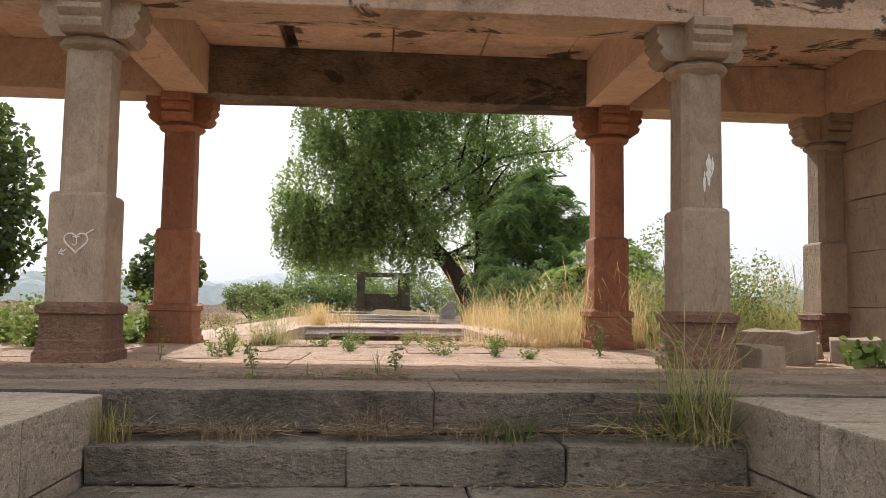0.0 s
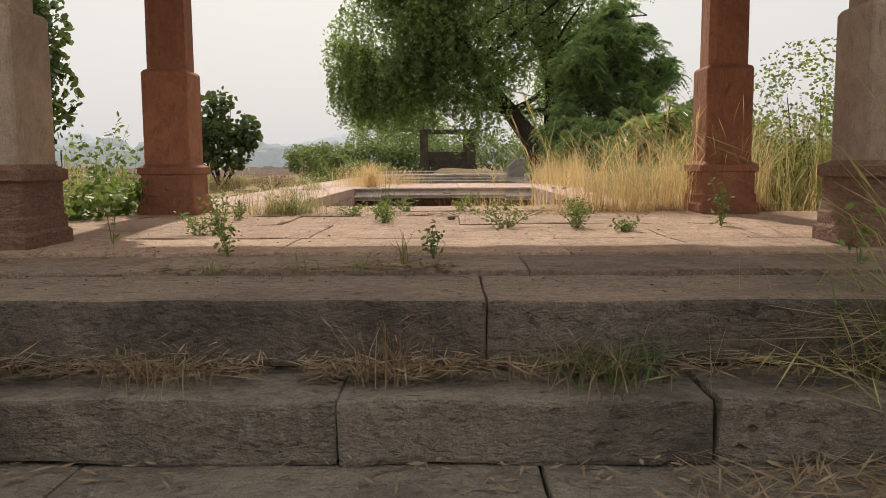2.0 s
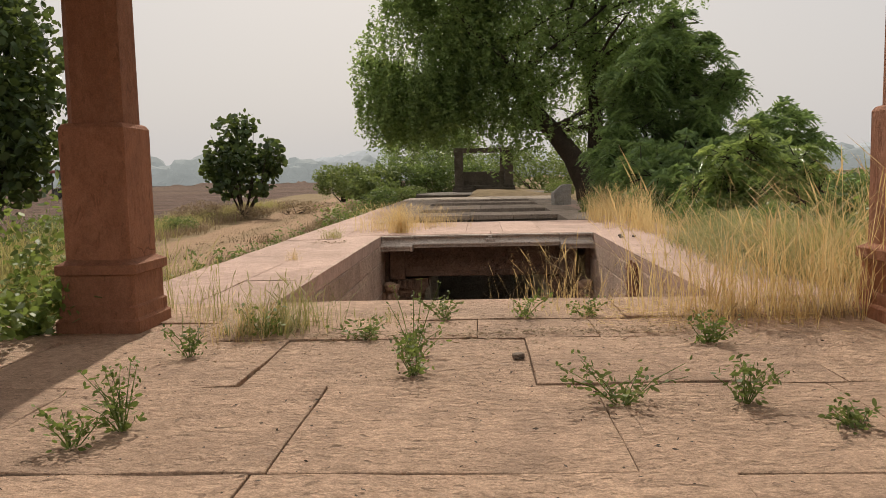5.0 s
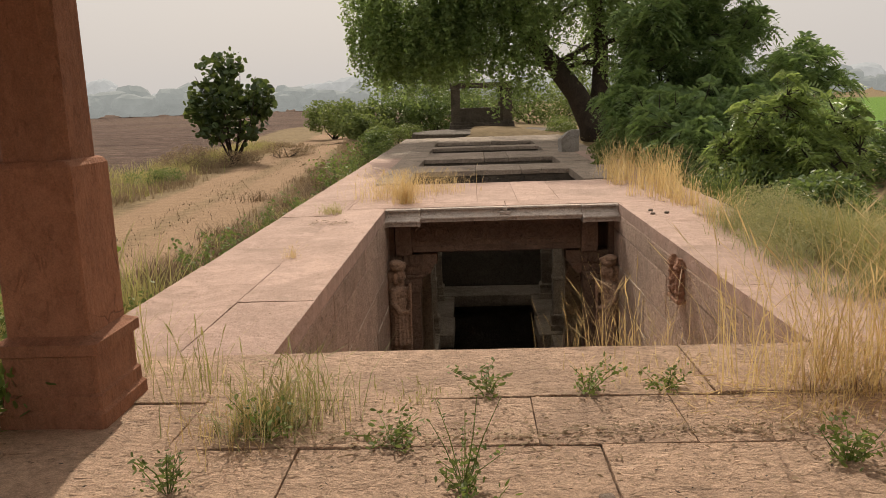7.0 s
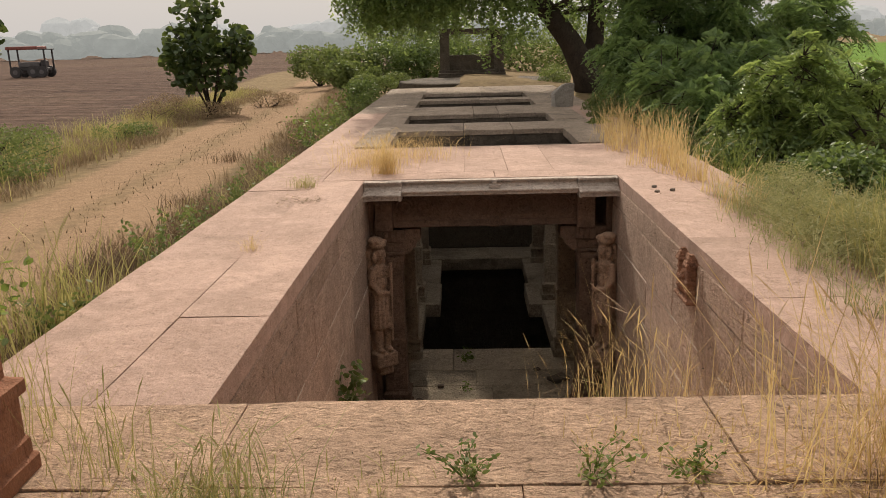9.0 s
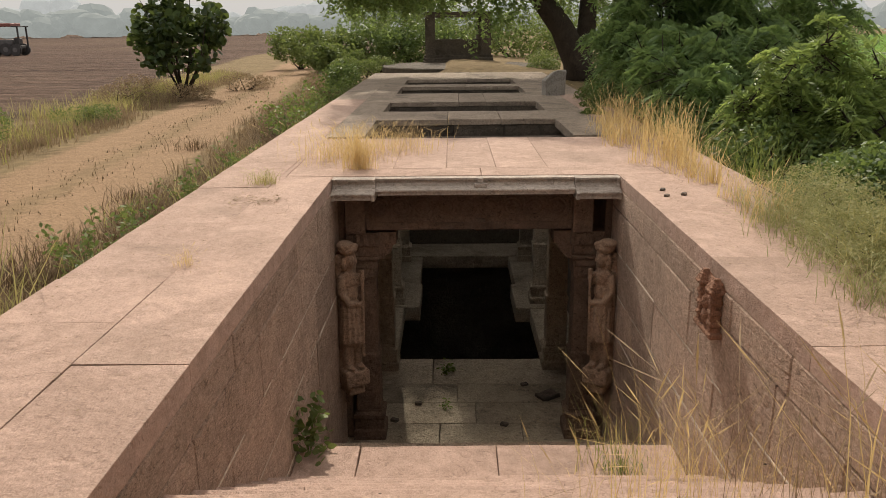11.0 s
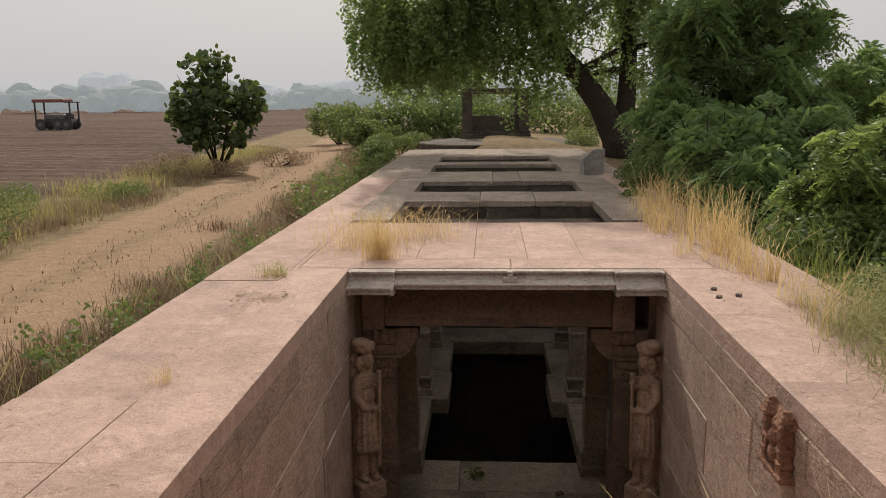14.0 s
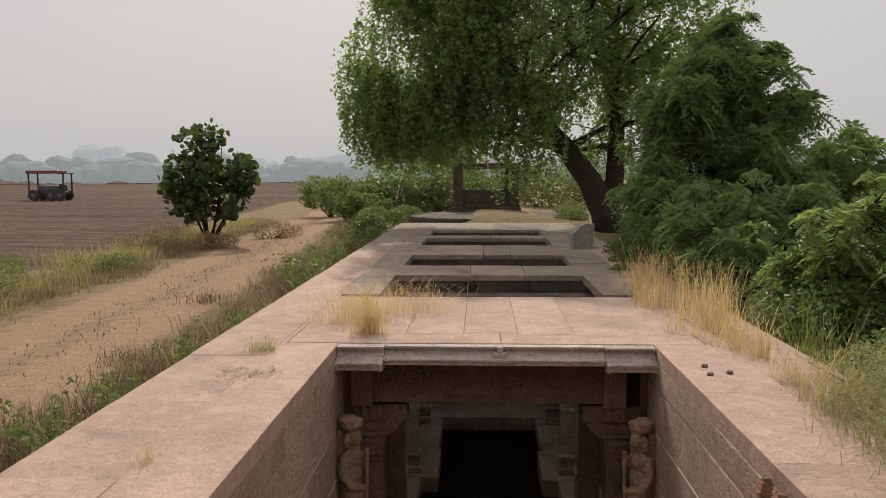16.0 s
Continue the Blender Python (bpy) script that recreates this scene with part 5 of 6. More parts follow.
for s, z0, z1 in ((0.1, -0.132, -0.09), (0.06, -0.09, -0.05), (0.025, -0.05, -0.004)):
    box(0.315 - s, 0.315 + s, 13.905 + (0.1 - s) * 0.6, 14.0, z0, z1, 0.006, 1, 0.002, bm)
held(part("cornice_ornament", bm, CORN, lintel, "small stepped centre ornament"), lintel)
# Lintel, imposts and piers use the carved stone darkened for shade.
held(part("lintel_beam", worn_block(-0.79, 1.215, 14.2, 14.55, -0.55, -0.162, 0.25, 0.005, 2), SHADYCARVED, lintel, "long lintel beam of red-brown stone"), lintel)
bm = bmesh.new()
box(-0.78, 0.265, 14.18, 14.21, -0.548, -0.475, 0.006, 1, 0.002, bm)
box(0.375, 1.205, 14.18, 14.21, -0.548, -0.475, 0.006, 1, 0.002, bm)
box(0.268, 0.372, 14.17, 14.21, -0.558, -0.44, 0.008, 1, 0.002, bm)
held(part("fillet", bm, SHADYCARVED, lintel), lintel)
# frieze of looping scrolls in relief
fr = Acc()
rs = random.Random(4)
for i in range(9):
    cx = -0.66 + i * 0.215
    for r in (0.085, 0.052):
        pts = [Vector((cx + r * 1.1 * math.cos(a), 14.193, -0.325 + r * 1.05 * math.sin(a))) for a in np.linspace(0, 2 * math.pi, 15)]
        fr.tube(pts, [0.012] * 15, 5, False)
    for k in range(7):
        a = k * 0.9 + rs.random()
        p = Vector((cx + 0.03 * math.cos(a), 14.195, -0.325 + 0.03 * math.sin(a)))
        fr.tube([p, p + Vector((0.03 * math.cos(a), -0.012, 0.03 * math.sin(a)))], [0.009, 0.012], 5)
    for s in (-1, 1):
        pts = [Vector((cx + 0.107 + 0.02 * math.sin(4 * f), 14.193, -0.325 + s * (0.11 * f))) for f in (0, 0.3, 0.6, 1)]
        fr.tube(pts, [0.011, 0.014, 0.011, 0.006], 5)
link = link_mesh("frieze", fr.mesh("frieze", SHADYCARVED, True), lintel, "carved band of leaf scrolls")
held(link, lintel)
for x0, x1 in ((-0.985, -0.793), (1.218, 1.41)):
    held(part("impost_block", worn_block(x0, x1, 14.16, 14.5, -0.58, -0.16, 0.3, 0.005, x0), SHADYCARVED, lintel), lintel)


def well_pillar(x, y, side, label, front=False):
    """A square pillar with moulded base, ribbed capital and a bracket towards the middle."""
    p = thing("well_pillar", (x, y, -2.82), label, "pillar", "stepwell pillars")
    h = 2.24
    # The front pair takes the carved stone with shade in its colour.
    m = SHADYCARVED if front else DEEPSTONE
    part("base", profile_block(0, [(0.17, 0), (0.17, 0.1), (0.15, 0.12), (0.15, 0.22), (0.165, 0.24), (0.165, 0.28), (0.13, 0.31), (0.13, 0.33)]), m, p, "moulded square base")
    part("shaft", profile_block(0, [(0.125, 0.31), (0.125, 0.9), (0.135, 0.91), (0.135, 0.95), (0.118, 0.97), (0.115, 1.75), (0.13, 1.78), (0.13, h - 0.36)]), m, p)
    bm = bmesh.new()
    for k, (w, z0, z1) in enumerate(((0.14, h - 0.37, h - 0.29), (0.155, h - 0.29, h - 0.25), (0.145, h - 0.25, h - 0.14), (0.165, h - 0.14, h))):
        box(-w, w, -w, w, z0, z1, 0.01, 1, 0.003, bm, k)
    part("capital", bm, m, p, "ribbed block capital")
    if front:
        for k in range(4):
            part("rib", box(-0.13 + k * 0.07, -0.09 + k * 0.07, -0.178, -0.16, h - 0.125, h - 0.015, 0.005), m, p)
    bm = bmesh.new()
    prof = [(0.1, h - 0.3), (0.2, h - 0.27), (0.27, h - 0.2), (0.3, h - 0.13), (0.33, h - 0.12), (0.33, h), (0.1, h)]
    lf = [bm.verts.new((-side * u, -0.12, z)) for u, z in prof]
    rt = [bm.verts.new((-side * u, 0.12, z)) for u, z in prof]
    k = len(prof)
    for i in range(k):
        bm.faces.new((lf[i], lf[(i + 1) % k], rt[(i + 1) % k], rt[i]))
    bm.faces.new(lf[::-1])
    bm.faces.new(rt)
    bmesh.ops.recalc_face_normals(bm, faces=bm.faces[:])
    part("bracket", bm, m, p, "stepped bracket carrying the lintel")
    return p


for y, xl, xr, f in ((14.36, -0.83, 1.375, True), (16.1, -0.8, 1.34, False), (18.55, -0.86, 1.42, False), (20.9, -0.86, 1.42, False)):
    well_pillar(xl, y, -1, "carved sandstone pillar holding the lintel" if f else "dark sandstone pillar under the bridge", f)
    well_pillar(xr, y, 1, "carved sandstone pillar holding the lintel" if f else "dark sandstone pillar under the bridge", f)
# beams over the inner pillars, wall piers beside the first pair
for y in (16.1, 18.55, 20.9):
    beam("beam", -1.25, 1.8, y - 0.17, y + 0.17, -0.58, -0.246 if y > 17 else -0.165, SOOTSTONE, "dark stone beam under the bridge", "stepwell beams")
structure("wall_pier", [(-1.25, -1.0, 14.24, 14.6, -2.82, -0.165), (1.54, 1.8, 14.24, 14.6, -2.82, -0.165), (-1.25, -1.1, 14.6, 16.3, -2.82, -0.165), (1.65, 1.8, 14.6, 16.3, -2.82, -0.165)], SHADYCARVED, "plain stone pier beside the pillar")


# ---- statues and relief ----
def blob(bm, c, r, seg=12):
    m = Matrix.Translation(c) @ Matrix.Diagonal((*r, 1))
    bmesh.ops.create_uvsphere(bm, u_segments=seg, v_segments=8, radius=1, matrix=m)


def rod(bm, pts, rad, seg=8):
    a = Acc()
    a.tube(pts, rad, seg)
    me = bpy.data.meshes.new("tmp")
    me.from_pydata(np.concatenate(a.v).tolist(), [], a.f)
    bm.from_mesh(me)
    bpy.data.meshes.remove(me)


def statue(x, y, z, s, label):
    """A turbaned guard with a staff, carved against the wall; s: side of the wall."""
    bm = bmesh.new()
    blob(bm, (0, 0, 1.255), (0.1, 0.1, 0.055))          # turban
    blob(bm, (-0.03 * s, -0.01, 1.30), (0.085, 0.085, 0.045))
    blob(bm, (0.05 * s, -0.04, 1.285), (0.045, 0.05, 0.03))
    blob(bm, (0.015 * s, -0.02, 1.15), (0.062, 0.07, 0.09))
    blob(bm, (0.055 * s, -0.055, 1.135), (0.02, 0.02, 0.022))
    blob(bm, (-0.055 * s, -0.02, 1.12), (0.03, 0.03, 0.065))
    rod(bm, [(0, 0, 1.1), (0, 0, 1.03)], [0.04, 0.045])
    blob(bm, (0, 0, 0.95), (0.105, 0.075, 0.1))
    blob(bm, (0.005 * s, -0.01, 0.82), (0.085, 0.068, 0.11))
    blob(bm, (0, 0, 0.71), (0.1, 0.075, 0.07))
    rod(bm, [(-0.08 * s, -0.02, 1.0), (-0.105 * s, -0.04, 0.84), (-0.05 * s, -0.085, 0.73), (0.07 * s, -0.1, 0.72)], [0.038, 0.036, 0.03, 0.026])
    rod(bm, [(0.08 * s, -0.02, 1.0), (0.1 * s, -0.06, 0.9), (0.105 * s, -0.09, 0.97)], [0.036, 0.032, 0.026])
    blob(bm, (0.09 * s, -0.1, 0.99), (0.03, 0.028, 0.03))
    rod(bm, [(0.09 * s, -0.11, 1.06), (0.085 * s, -0.12, 0.7), (0.07 * s, -0.115, 0.18)], [0.022, 0.014, 0.02])
    rod(bm, [(0, 0, 0.72), (0, 0, 0.5), (0, 0, 0.32)], [0.098, 0.115, 0.125], 14)
    for k in range(6):
        a = -2.6 + k * 0.42
        rod(bm, [(0.1 * math.cos(a), 0.1 * math.sin(a), 0.7), (0.125 * math.cos(a), 0.125 * math.sin(a), 0.34)], [0.01, 0.014], 6)
    rod(bm, [(-0.05, -0.02, 0.33), (-0.05, -0.03, 0.07)], [0.055, 0.045])
    rod(bm, [(0.05, -0.02, 0.33), (0.05, -0.03, 0.07)], [0.055, 0.045])
    blob(bm, (-0.05, -0.07, 0.075), (0.04, 0.075, 0.03))
    blob(bm, (0.05, -0.07, 0.075), (0.04, 0.075, 0.03))
    box(-0.13, 0.13, -0.14, 0.14, -0.12, 0.05, 0.02, 1, 0.004, bm)
    box(-0.09, 0.09, -0.1, 0.14, -0.22, -0.12, 0.02, 1, 0.004, bm)
    box(-0.11, 0.11, 0.03, 0.16, -0.12, 1.2, 0.02, 1, 0.004, bm)
    ob = part("statue", bm, CARVED, None)
    ob.matrix_world = pose(x, y, z, 0, 0, 34 * s)
    rm = ob.modifiers.new("merge", "REMESH")
    rm.mode, rm.voxel_size, rm.use_smooth_shade = "VOXEL", 0.011, True
    return tagged(ob, label, "statue", "guardian statues")


statue(-0.945, 13.93, -1.92, 1, "weathered sandstone statue of a turbaned guard holding a staff")
statue(1.49, 13.93, -1.92, -1, "weathered sandstone statue of a turbaned guard holding a staff")
bm = bmesh.new()
for dy in (-0.13, 0.13):
    for k in range(7):
        w = 0.048 if k % 2 else 0.04
        box(-w, w, dy - w, dy + w, -0.17 + k * 0.042, -0.13 + k * 0.042, 0.01, 1, 0.003, bm)
    for k, w in enumerate((0.062, 0.05, 0.04, 0.026)):
        box(-w, w, dy - w, dy + w, 0.125 + k * 0.028, 0.153 + k * 0.028, 0.008, 1, 0.003, bm)
blob(bm, (0, 0, 0.11), (0.04, 0.04, 0.05))
blob(bm, (-0.01, 0, 0.02), (0.045, 0.055, 0.07))
blob(bm, (-0.01, 0, -0.09), (0.045, 0.06, 0.07))
rod(bm, [(-0.02, -0.06, 0.02), (-0.04, -0.09, 0.09)], [0.02, 0.016])
rod(bm, [(-0.02, 0.06, 0.02), (-0.04, 0.08, -0.06)], [0.02, 0.016])
box(-0.05, 0.06, -0.2, 0.2, -0.215, -0.17, 0.01, 1, 0.003, bm)
box(0.0, 0.05, -0.1, 0.1, -0.17, 0.2, 0.02, 1, 0.003, bm)
relief = part("carved_relief", bm, stone_mat("red_relief_stone", (0.36, 0.19, 0.12), (0.22, 0.11, 0.07), (0.09, 0.05, 0.04), 0.5, 1.5, (1, 1, 1), bump=0.6), None)
relief.matrix_world = pose(XR - 0.04, 11.15, -0.245, 0, 0, 0) @ Matrix.Scale(0.8, 4)
rm = relief.modifiers.new("merge", "REMESH")
rm.mode, rm.voxel_size, rm.use_smooth_shade = "VOXEL", 0.008, False
tagged(relief, "small red stone shrine relief with twin columns on the shaft wall", "relief")


# ---- chalk heart on the front pillar ----
def chalk(pts, r=0.0055):
    a = Acc()
    a.tube([Vector(p) for p in pts], [r] * len(pts), 5)
    return a


heart = thing("chalk_drawing", (-1.71, FY - 0.178, 0.74), "white chalk heart with a letter J and an arrow", "graffiti")
h = [(0.062 * math.sin(a) ** 3 * 1.15, 0, 0.056 * (0.8125 * math.cos(a) - 0.3125 * math.cos(2 * a) - 0.125 * math.cos(3 * a) - 0.0625 * math.cos(4 * a)) * 1.25) for a in np.linspace(0, 2 * math.pi, 25)]
link_mesh("heart_line", chalk(h).mesh("heart_line", CHALK), heart)
link_mesh("letter", chalk([(-0.022, 0, 0.03), (0.025, 0, 0.03)], 0.004).mesh("letter", CHALK), heart)
link_mesh("letter", chalk([(0.004, 0, 0.03), (0.004, 0, -0.012), (-0.008, 0, -0.024), (-0.022, 0, -0.014)], 0.004).mesh("letter", CHALK), heart)
link_mesh("arrow", chalk([(0.06, 0, 0.05), (0.085, 0, 0.066), (0.105, 0, 0.078)], 0.005).mesh("arrow", CHALK), heart)
link_mesh("arrow", chalk([(-0.05, 0, -0.045), (-0.085, 0, -0.066)], 0.005).mesh("arrow", CHALK), heart)
link_mesh("arrow", chalk([(-0.08, 0, -0.045), (-0.1, 0, -0.072), (-0.07, 0, -0.08)], 0.005).mesh("arrow", CHALK), heart)


# bird-lime streaks on the other front pillar
bm = bmesh.new()
rl = random.Random(9)
for dx, z0, z1, w in ((0.03, 1.2, 1.42, 0.022), (0.055, 1.28, 1.4, 0.012), (0.0, 1.16, 1.3, 0.01)):
    left, right = [], []
    for k in range(9):
        z = z0 + (z1 - z0) * k / 8
        ww = w * math.sin(math.pi * (k + 0.6) / 9.2) * rl.uniform(0.5, 1.3)
        left.append(bm.verts.new((dx - ww, 0, z)))
        right.append(bm.verts.new((dx + ww, 0, z)))
    for k in range(8):
        bm.faces.new((left[k], right[k], right[k + 1], left[k + 1]))
lime = part("lime_stain", bm, CHALK, None)
lime.matrix_world = pose(2.3, FY - 0.147, 0)
tagged(lime, "white bird-lime streak on the pillar face", "stain")


# ---- small plants ----
def weed(loc, hgt, rng, label, stalks=5, mat=None, leaf=0.03, spread=0.09, dens=20, name="weed_plant", aspect=0.5, bare=0.0):
    t = thing(name, loc, label, "weed")
    w, c = Acc(), Acc()
    cs = []
    for i in range(stalks):
        a = rng.uniform(0, 6.28)
        top = Vector((math.cos(a) * spread * rng.uniform(0.3, 1.5), math.sin(a) * spread * rng.uniform(0.3, 1.5), hgt * rng.uniform(0.5, 1.0)))
        mid = top * 0.5 + Vector((rng.normal(0, 0.01), rng.normal(0, 0.01), hgt * 0.06))
        w.tube([(0, 0, -0.02), mid, top], [0.0022, 0.0018, 0.001], 5)
        k = max(5, int(dens * top.z / max(hgt, 0.05)))
        f = rng.uniform(bare, 1.0, k)
        p = np.outer(1 - f, (0, 0, 0)) + np.outer(2 * f * (1 - f), tuple(mid)) + np.outer(f * f, tuple(top))
        cs.append(p + rng.normal(0, leaf * 0.95, (k, 3)) * (1.25 - 0.7 * f)[:, None])
    cs = np.concatenate(cs)
    cs[:, 2] = np.abs(cs[:, 2]) + 0.004
    leaves(c, cs, leaf, rng, aspect, 0.1, "oval")
    link_mesh("stalk", w.mesh("stalk", WEED), t)
    link_mesh("foliage", c.mesh("foliage", mat or WEED), t)
    return t


def tuft(loc, hgt, n, rng, label, mat, spread=0.05, lean=0.5, width=0.0022, heads=0.2, name="grass_tuft"):
    a = Acc()
    b = np.stack([rng.normal(0, spread, n), rng.normal(0, spread, n), np.full(n, -0.005)], 1)
    blades(a, b, hgt, rng, lean, width, heads)
    ob = link_mesh(name, a.mesh(name, mat))
    ob.matrix_world = pose(*loc)
    return tagged(ob, label, "grass", kind="stuff")


def litter(name, x0, x1, y, z, n, rng, label, mat, dy=0.05, size=0.05, wd=0.005):
    """Fallen stalks and leaf bits lying on a surface."""
    c = Acc()
    p = np.stack([rng.uniform(x0, x1, n), y + rng.normal(0, dy, n), z + 0.006 + np.abs(rng.normal(0, 0.009 if size < 0.1 else 0.022, n))], 1)
    d, u = rotated(n, rng)
    d[:, 2] *= 0.25
    s = size * rng.uniform(0.3, 1.6, n)[:, None]
    u = np.cross(d, (0, 0, 1.0)) + rng.normal(0, 0.3, (n, 3))
    wd = wd if size < 0.1 else 0.0026
    c.quads(np.stack([p - d * s / 2, p + u * wd, p + d * s / 2, p - u * wd], 1), 4)
    return tagged(link_mesh(name, c.mesh(name, mat)), label, "litter", kind="stuff")


rng = np.random.default_rng(21)
G = "small green weed growing from a floor joint"
for x, y, h, k, sp in ((-0.9, 6.2, 0.2, 9, 0.07), (-0.98, 6.05, 0.12, 5, 0.06), (-0.58, 5.18, 0.15, 3, 0.03), (-0.06, 6.85, 0.14, 6, 0.1), (0.66, 6.45, 0.14, 10, 0.14), (1.06, 6.45, 0.16, 9, 0.07), (1.3, 6.2, 0.05, 5, 0.07),
                       (1.9, 6.5, 0.3, 5, 0.05), (0.27, 5.06, 0.12, 4, 0.03), (-0.36, 7.56, 0.08, 7, 0.13), (0.0, 8.06, 0.13, 6, 0.1), (0.42, 8.06, 0.14, 6, 0.12), (1.19, 7.36, 0.13, 10, 0.09), (-1.06, 7.2, 0.16, 6, 0.06),
                       (-0.09, 7.2, 0.12, 6, 0.08), (0.75, 8.05, 0.1, 5, 0.09)):
    weed((x, y, 0.0), h, rng, G, k + 3, WEED if (x > 0) == (y > 7) else PALELEAF, 0.024, sp * 1.3, 22, aspect=0.45)
weed((-0.09, 7.22, 0), 0.38, rng, "tall thin seeding weed in the pavilion floor", 5, PALELEAF, 0.014, 0.09, 25)
weed((-1.24, 5.62, 0), 0.4, rng, "thin bare weed stalk beside the pillar", 2, None, 0.03, 0.03, 14)
weed((1.85, 4.85, -0.02), 0.28, rng, "thin leafy weed on the platform edge", 3, None, 0.035, 0.05, 18)
for x, y, h, n in ((-0.21, 4.73, 0.1, 16), (0.15, 4.9, 0.2, 14), (0.02, 4.76, 0.1, 14), (-0.5, 4.72, 0.05, 25)):
    tuft((x, y, -0.02), h, n, rng, "green grass tuft in a floor joint", GREENGRASS, 0.03, 0.7, 0.0018, 0.0)
litter("leaf_litter", -0.75, 0.34, 4.77, -0.02, 420, rng, "brown leaf litter caught in a floor joint", DEADGRASS, 0.03, 0.035)
litter("leaf_litter", -0.05, 0.36, 4.86, -0.02, 300, rng, "brown leaf litter round a grass tuft", DEADGRASS, 0.05, 0.05)
litter("leaf_litter", -2.2, -0.9, 5.2, -0.01, 500, rng, "dark leaf litter on the shaded floor", DEADGRASS, 0.2, 0.03)
litter("leaf_litter", -1.0, 1.4, 7.6, 0.0, 500, rng, "scattered dead leaves on the floor", DEADGRASS, 0.25, 0.025)
litter("leaf_litter", -0.6, 0.3, 7.58, 0.0, 350, rng, "brown leaf litter among the floor weeds", DEADGRASS, 0.05, 0.035)
for x0, x1 in ((-1.05, -0.2), (-0.1, 0.45), (0.45, 1.9)):
    litter("dry_stalks", x0, x1, 4.15, -0.235, 620, rng, "dead grass stalks lying on the entrance step", DEADGRASS, 0.05, 0.13)
litter("dry_stalks", 0.9, 1.88, 3.75, -0.43, 260, rng, "pale dead grass stalks on the lower step", DEADGRASS, 0.1, 0.3)
litter("dry_stalks", -1.1, 1.85, 3.85, -0.43, 260, rng, "dead grass stalks on the lower step", DEADGRASS, 0.06, 0.06)
tuft((0.78, 4.16, -0.25), 0.2, 120, rng, "dark green grass tuft on the entrance step", BUSHLEAF, 0.06, 2.0, 0.0026, 0.0)
tuft((0.7, 4.15, -0.25), 0.16, 160, rng, "dry grass tuft on the entrance step", DEADGRASS, 0.09, 1.1, 0.0016, 0.1)
tuft((0.14, 4.18, -0.25), 0.2, 120, rng, "brown dry grass tuft on the entrance step", DEADGRASS, 0.06, 0.9, 0.0014, 0.2)
tuft((-0.52, 4.12, -0.25), 0.14, 150, rng, "brown dry grass tuft on the entrance step", DEADGRASS, 0.08, 1.0, 0.0016, 0.1)
tuft((-1.06, 4.08, -0.25), 0.2, 90, rng, "pale grass tuft in the step corner", STRAWGREEN, 0.05, 0.7, 0.002, 0.0)
tuft((1.7, 4.12, -0.25), 0.5, 130, rng, "large green grass clump at the step corner", GREENGRASS, 0.09, 1.2, 0.003, 0.1)
tuft((1.74, 4.1, -0.25), 0.95, 70, rng, "tall straw-coloured grass clump at the step corner", STRAWGREEN, 0.08, 1.1, 0.0022, 0.5)
tuft((1.72, 4.02, -0.25), 0.55, 80, rng, "bent dry grass hanging over the steps", DEADGRASS, 0.1, 2.2, 0.0022, 0.2)
litter("dry_stalks", 1.15, 1.88, 3.95, -0.2, 90, rng, "long bent dry stalks sprawling over the steps", STRAWGREEN, 0.14, 0.4)
litter("dry_stalks", 1.3, 1.95, 4.1, -0.12, 60, rng, "long bent dry stalks at the step corner", DEADGRASS, 0.1, 0.5)
tuft((1.15, 4.2, -0.25), 0.4, 16, rng, "thin dry grass stems on the entrance step", STRAWGREEN, 0.2, 0.6, 0.0014, 0.2)
# behind the right bay: stones and a bright green shrub
for x, y, s in ((3.1, 6.0, 0.16), (3.45, 6.3, 0.1), (2.75, 5.6, 0.1), (3.75, 6.1, 0.13)):
    bm = worn_block(-s * 1.3, s * 1.3, -s, s, 0, s * 1.5, 0.1, 0.03, x)
    ob = part("fallen_stone", bm, BUFFSTONE, None)
    ob.matrix_world = pose(x, y, -0.01, 0, 0, x * 40)
    tagged(ob, "broken sandstone block lying on the platform floor", "stone", "fallen stones")
weed((3.5, 5.6, 0), 0.17, rng, "broad-leaved green creeper on the platform floor", 9, WEED, 0.075, 0.26, 18, "creeper", 0.9)
leafy_bush((3.55, 9.1, -0.5), [(0, 0, 1.1, 0.75, 0.6, 0.85), (0.7, 0.1, 0.95, 0.7, 0.6, 0.7), (-0.45, 0, 0.7, 0.55, 0.5, 0.65)], 11000, rng, "feathery bright green shrub behind the pavilion", 0.045, WEED, freq=2.5, stems=14)
# weeds beside the left bay
for x, y, h in ((-2.3, 8.4, 0.75), (-2.8, 8.7, 0.9), (-3.3, 8.5, 0.8), (-2.5, 9.2, 0.7), (-3.9, 8.6, 0.85), (-2.05, 8.25, 0.5), (-3.0, 9.6, 0.8), (-4.5, 9.0, 0.9), (-2.2, 7.2, 0.25), (-2.6, 7.0, 0.35), (-2.1, 7.75, 0.3), (-3.1, 7.6, 0.4)):
    weed((x, y, -0.02 if y < 8 else -0.45), h + (0 if y < 8 else 0.35), rng, "leafy green weed beside the platform", 9, WEED, 0.055, 0.3, 60, aspect=0.6)
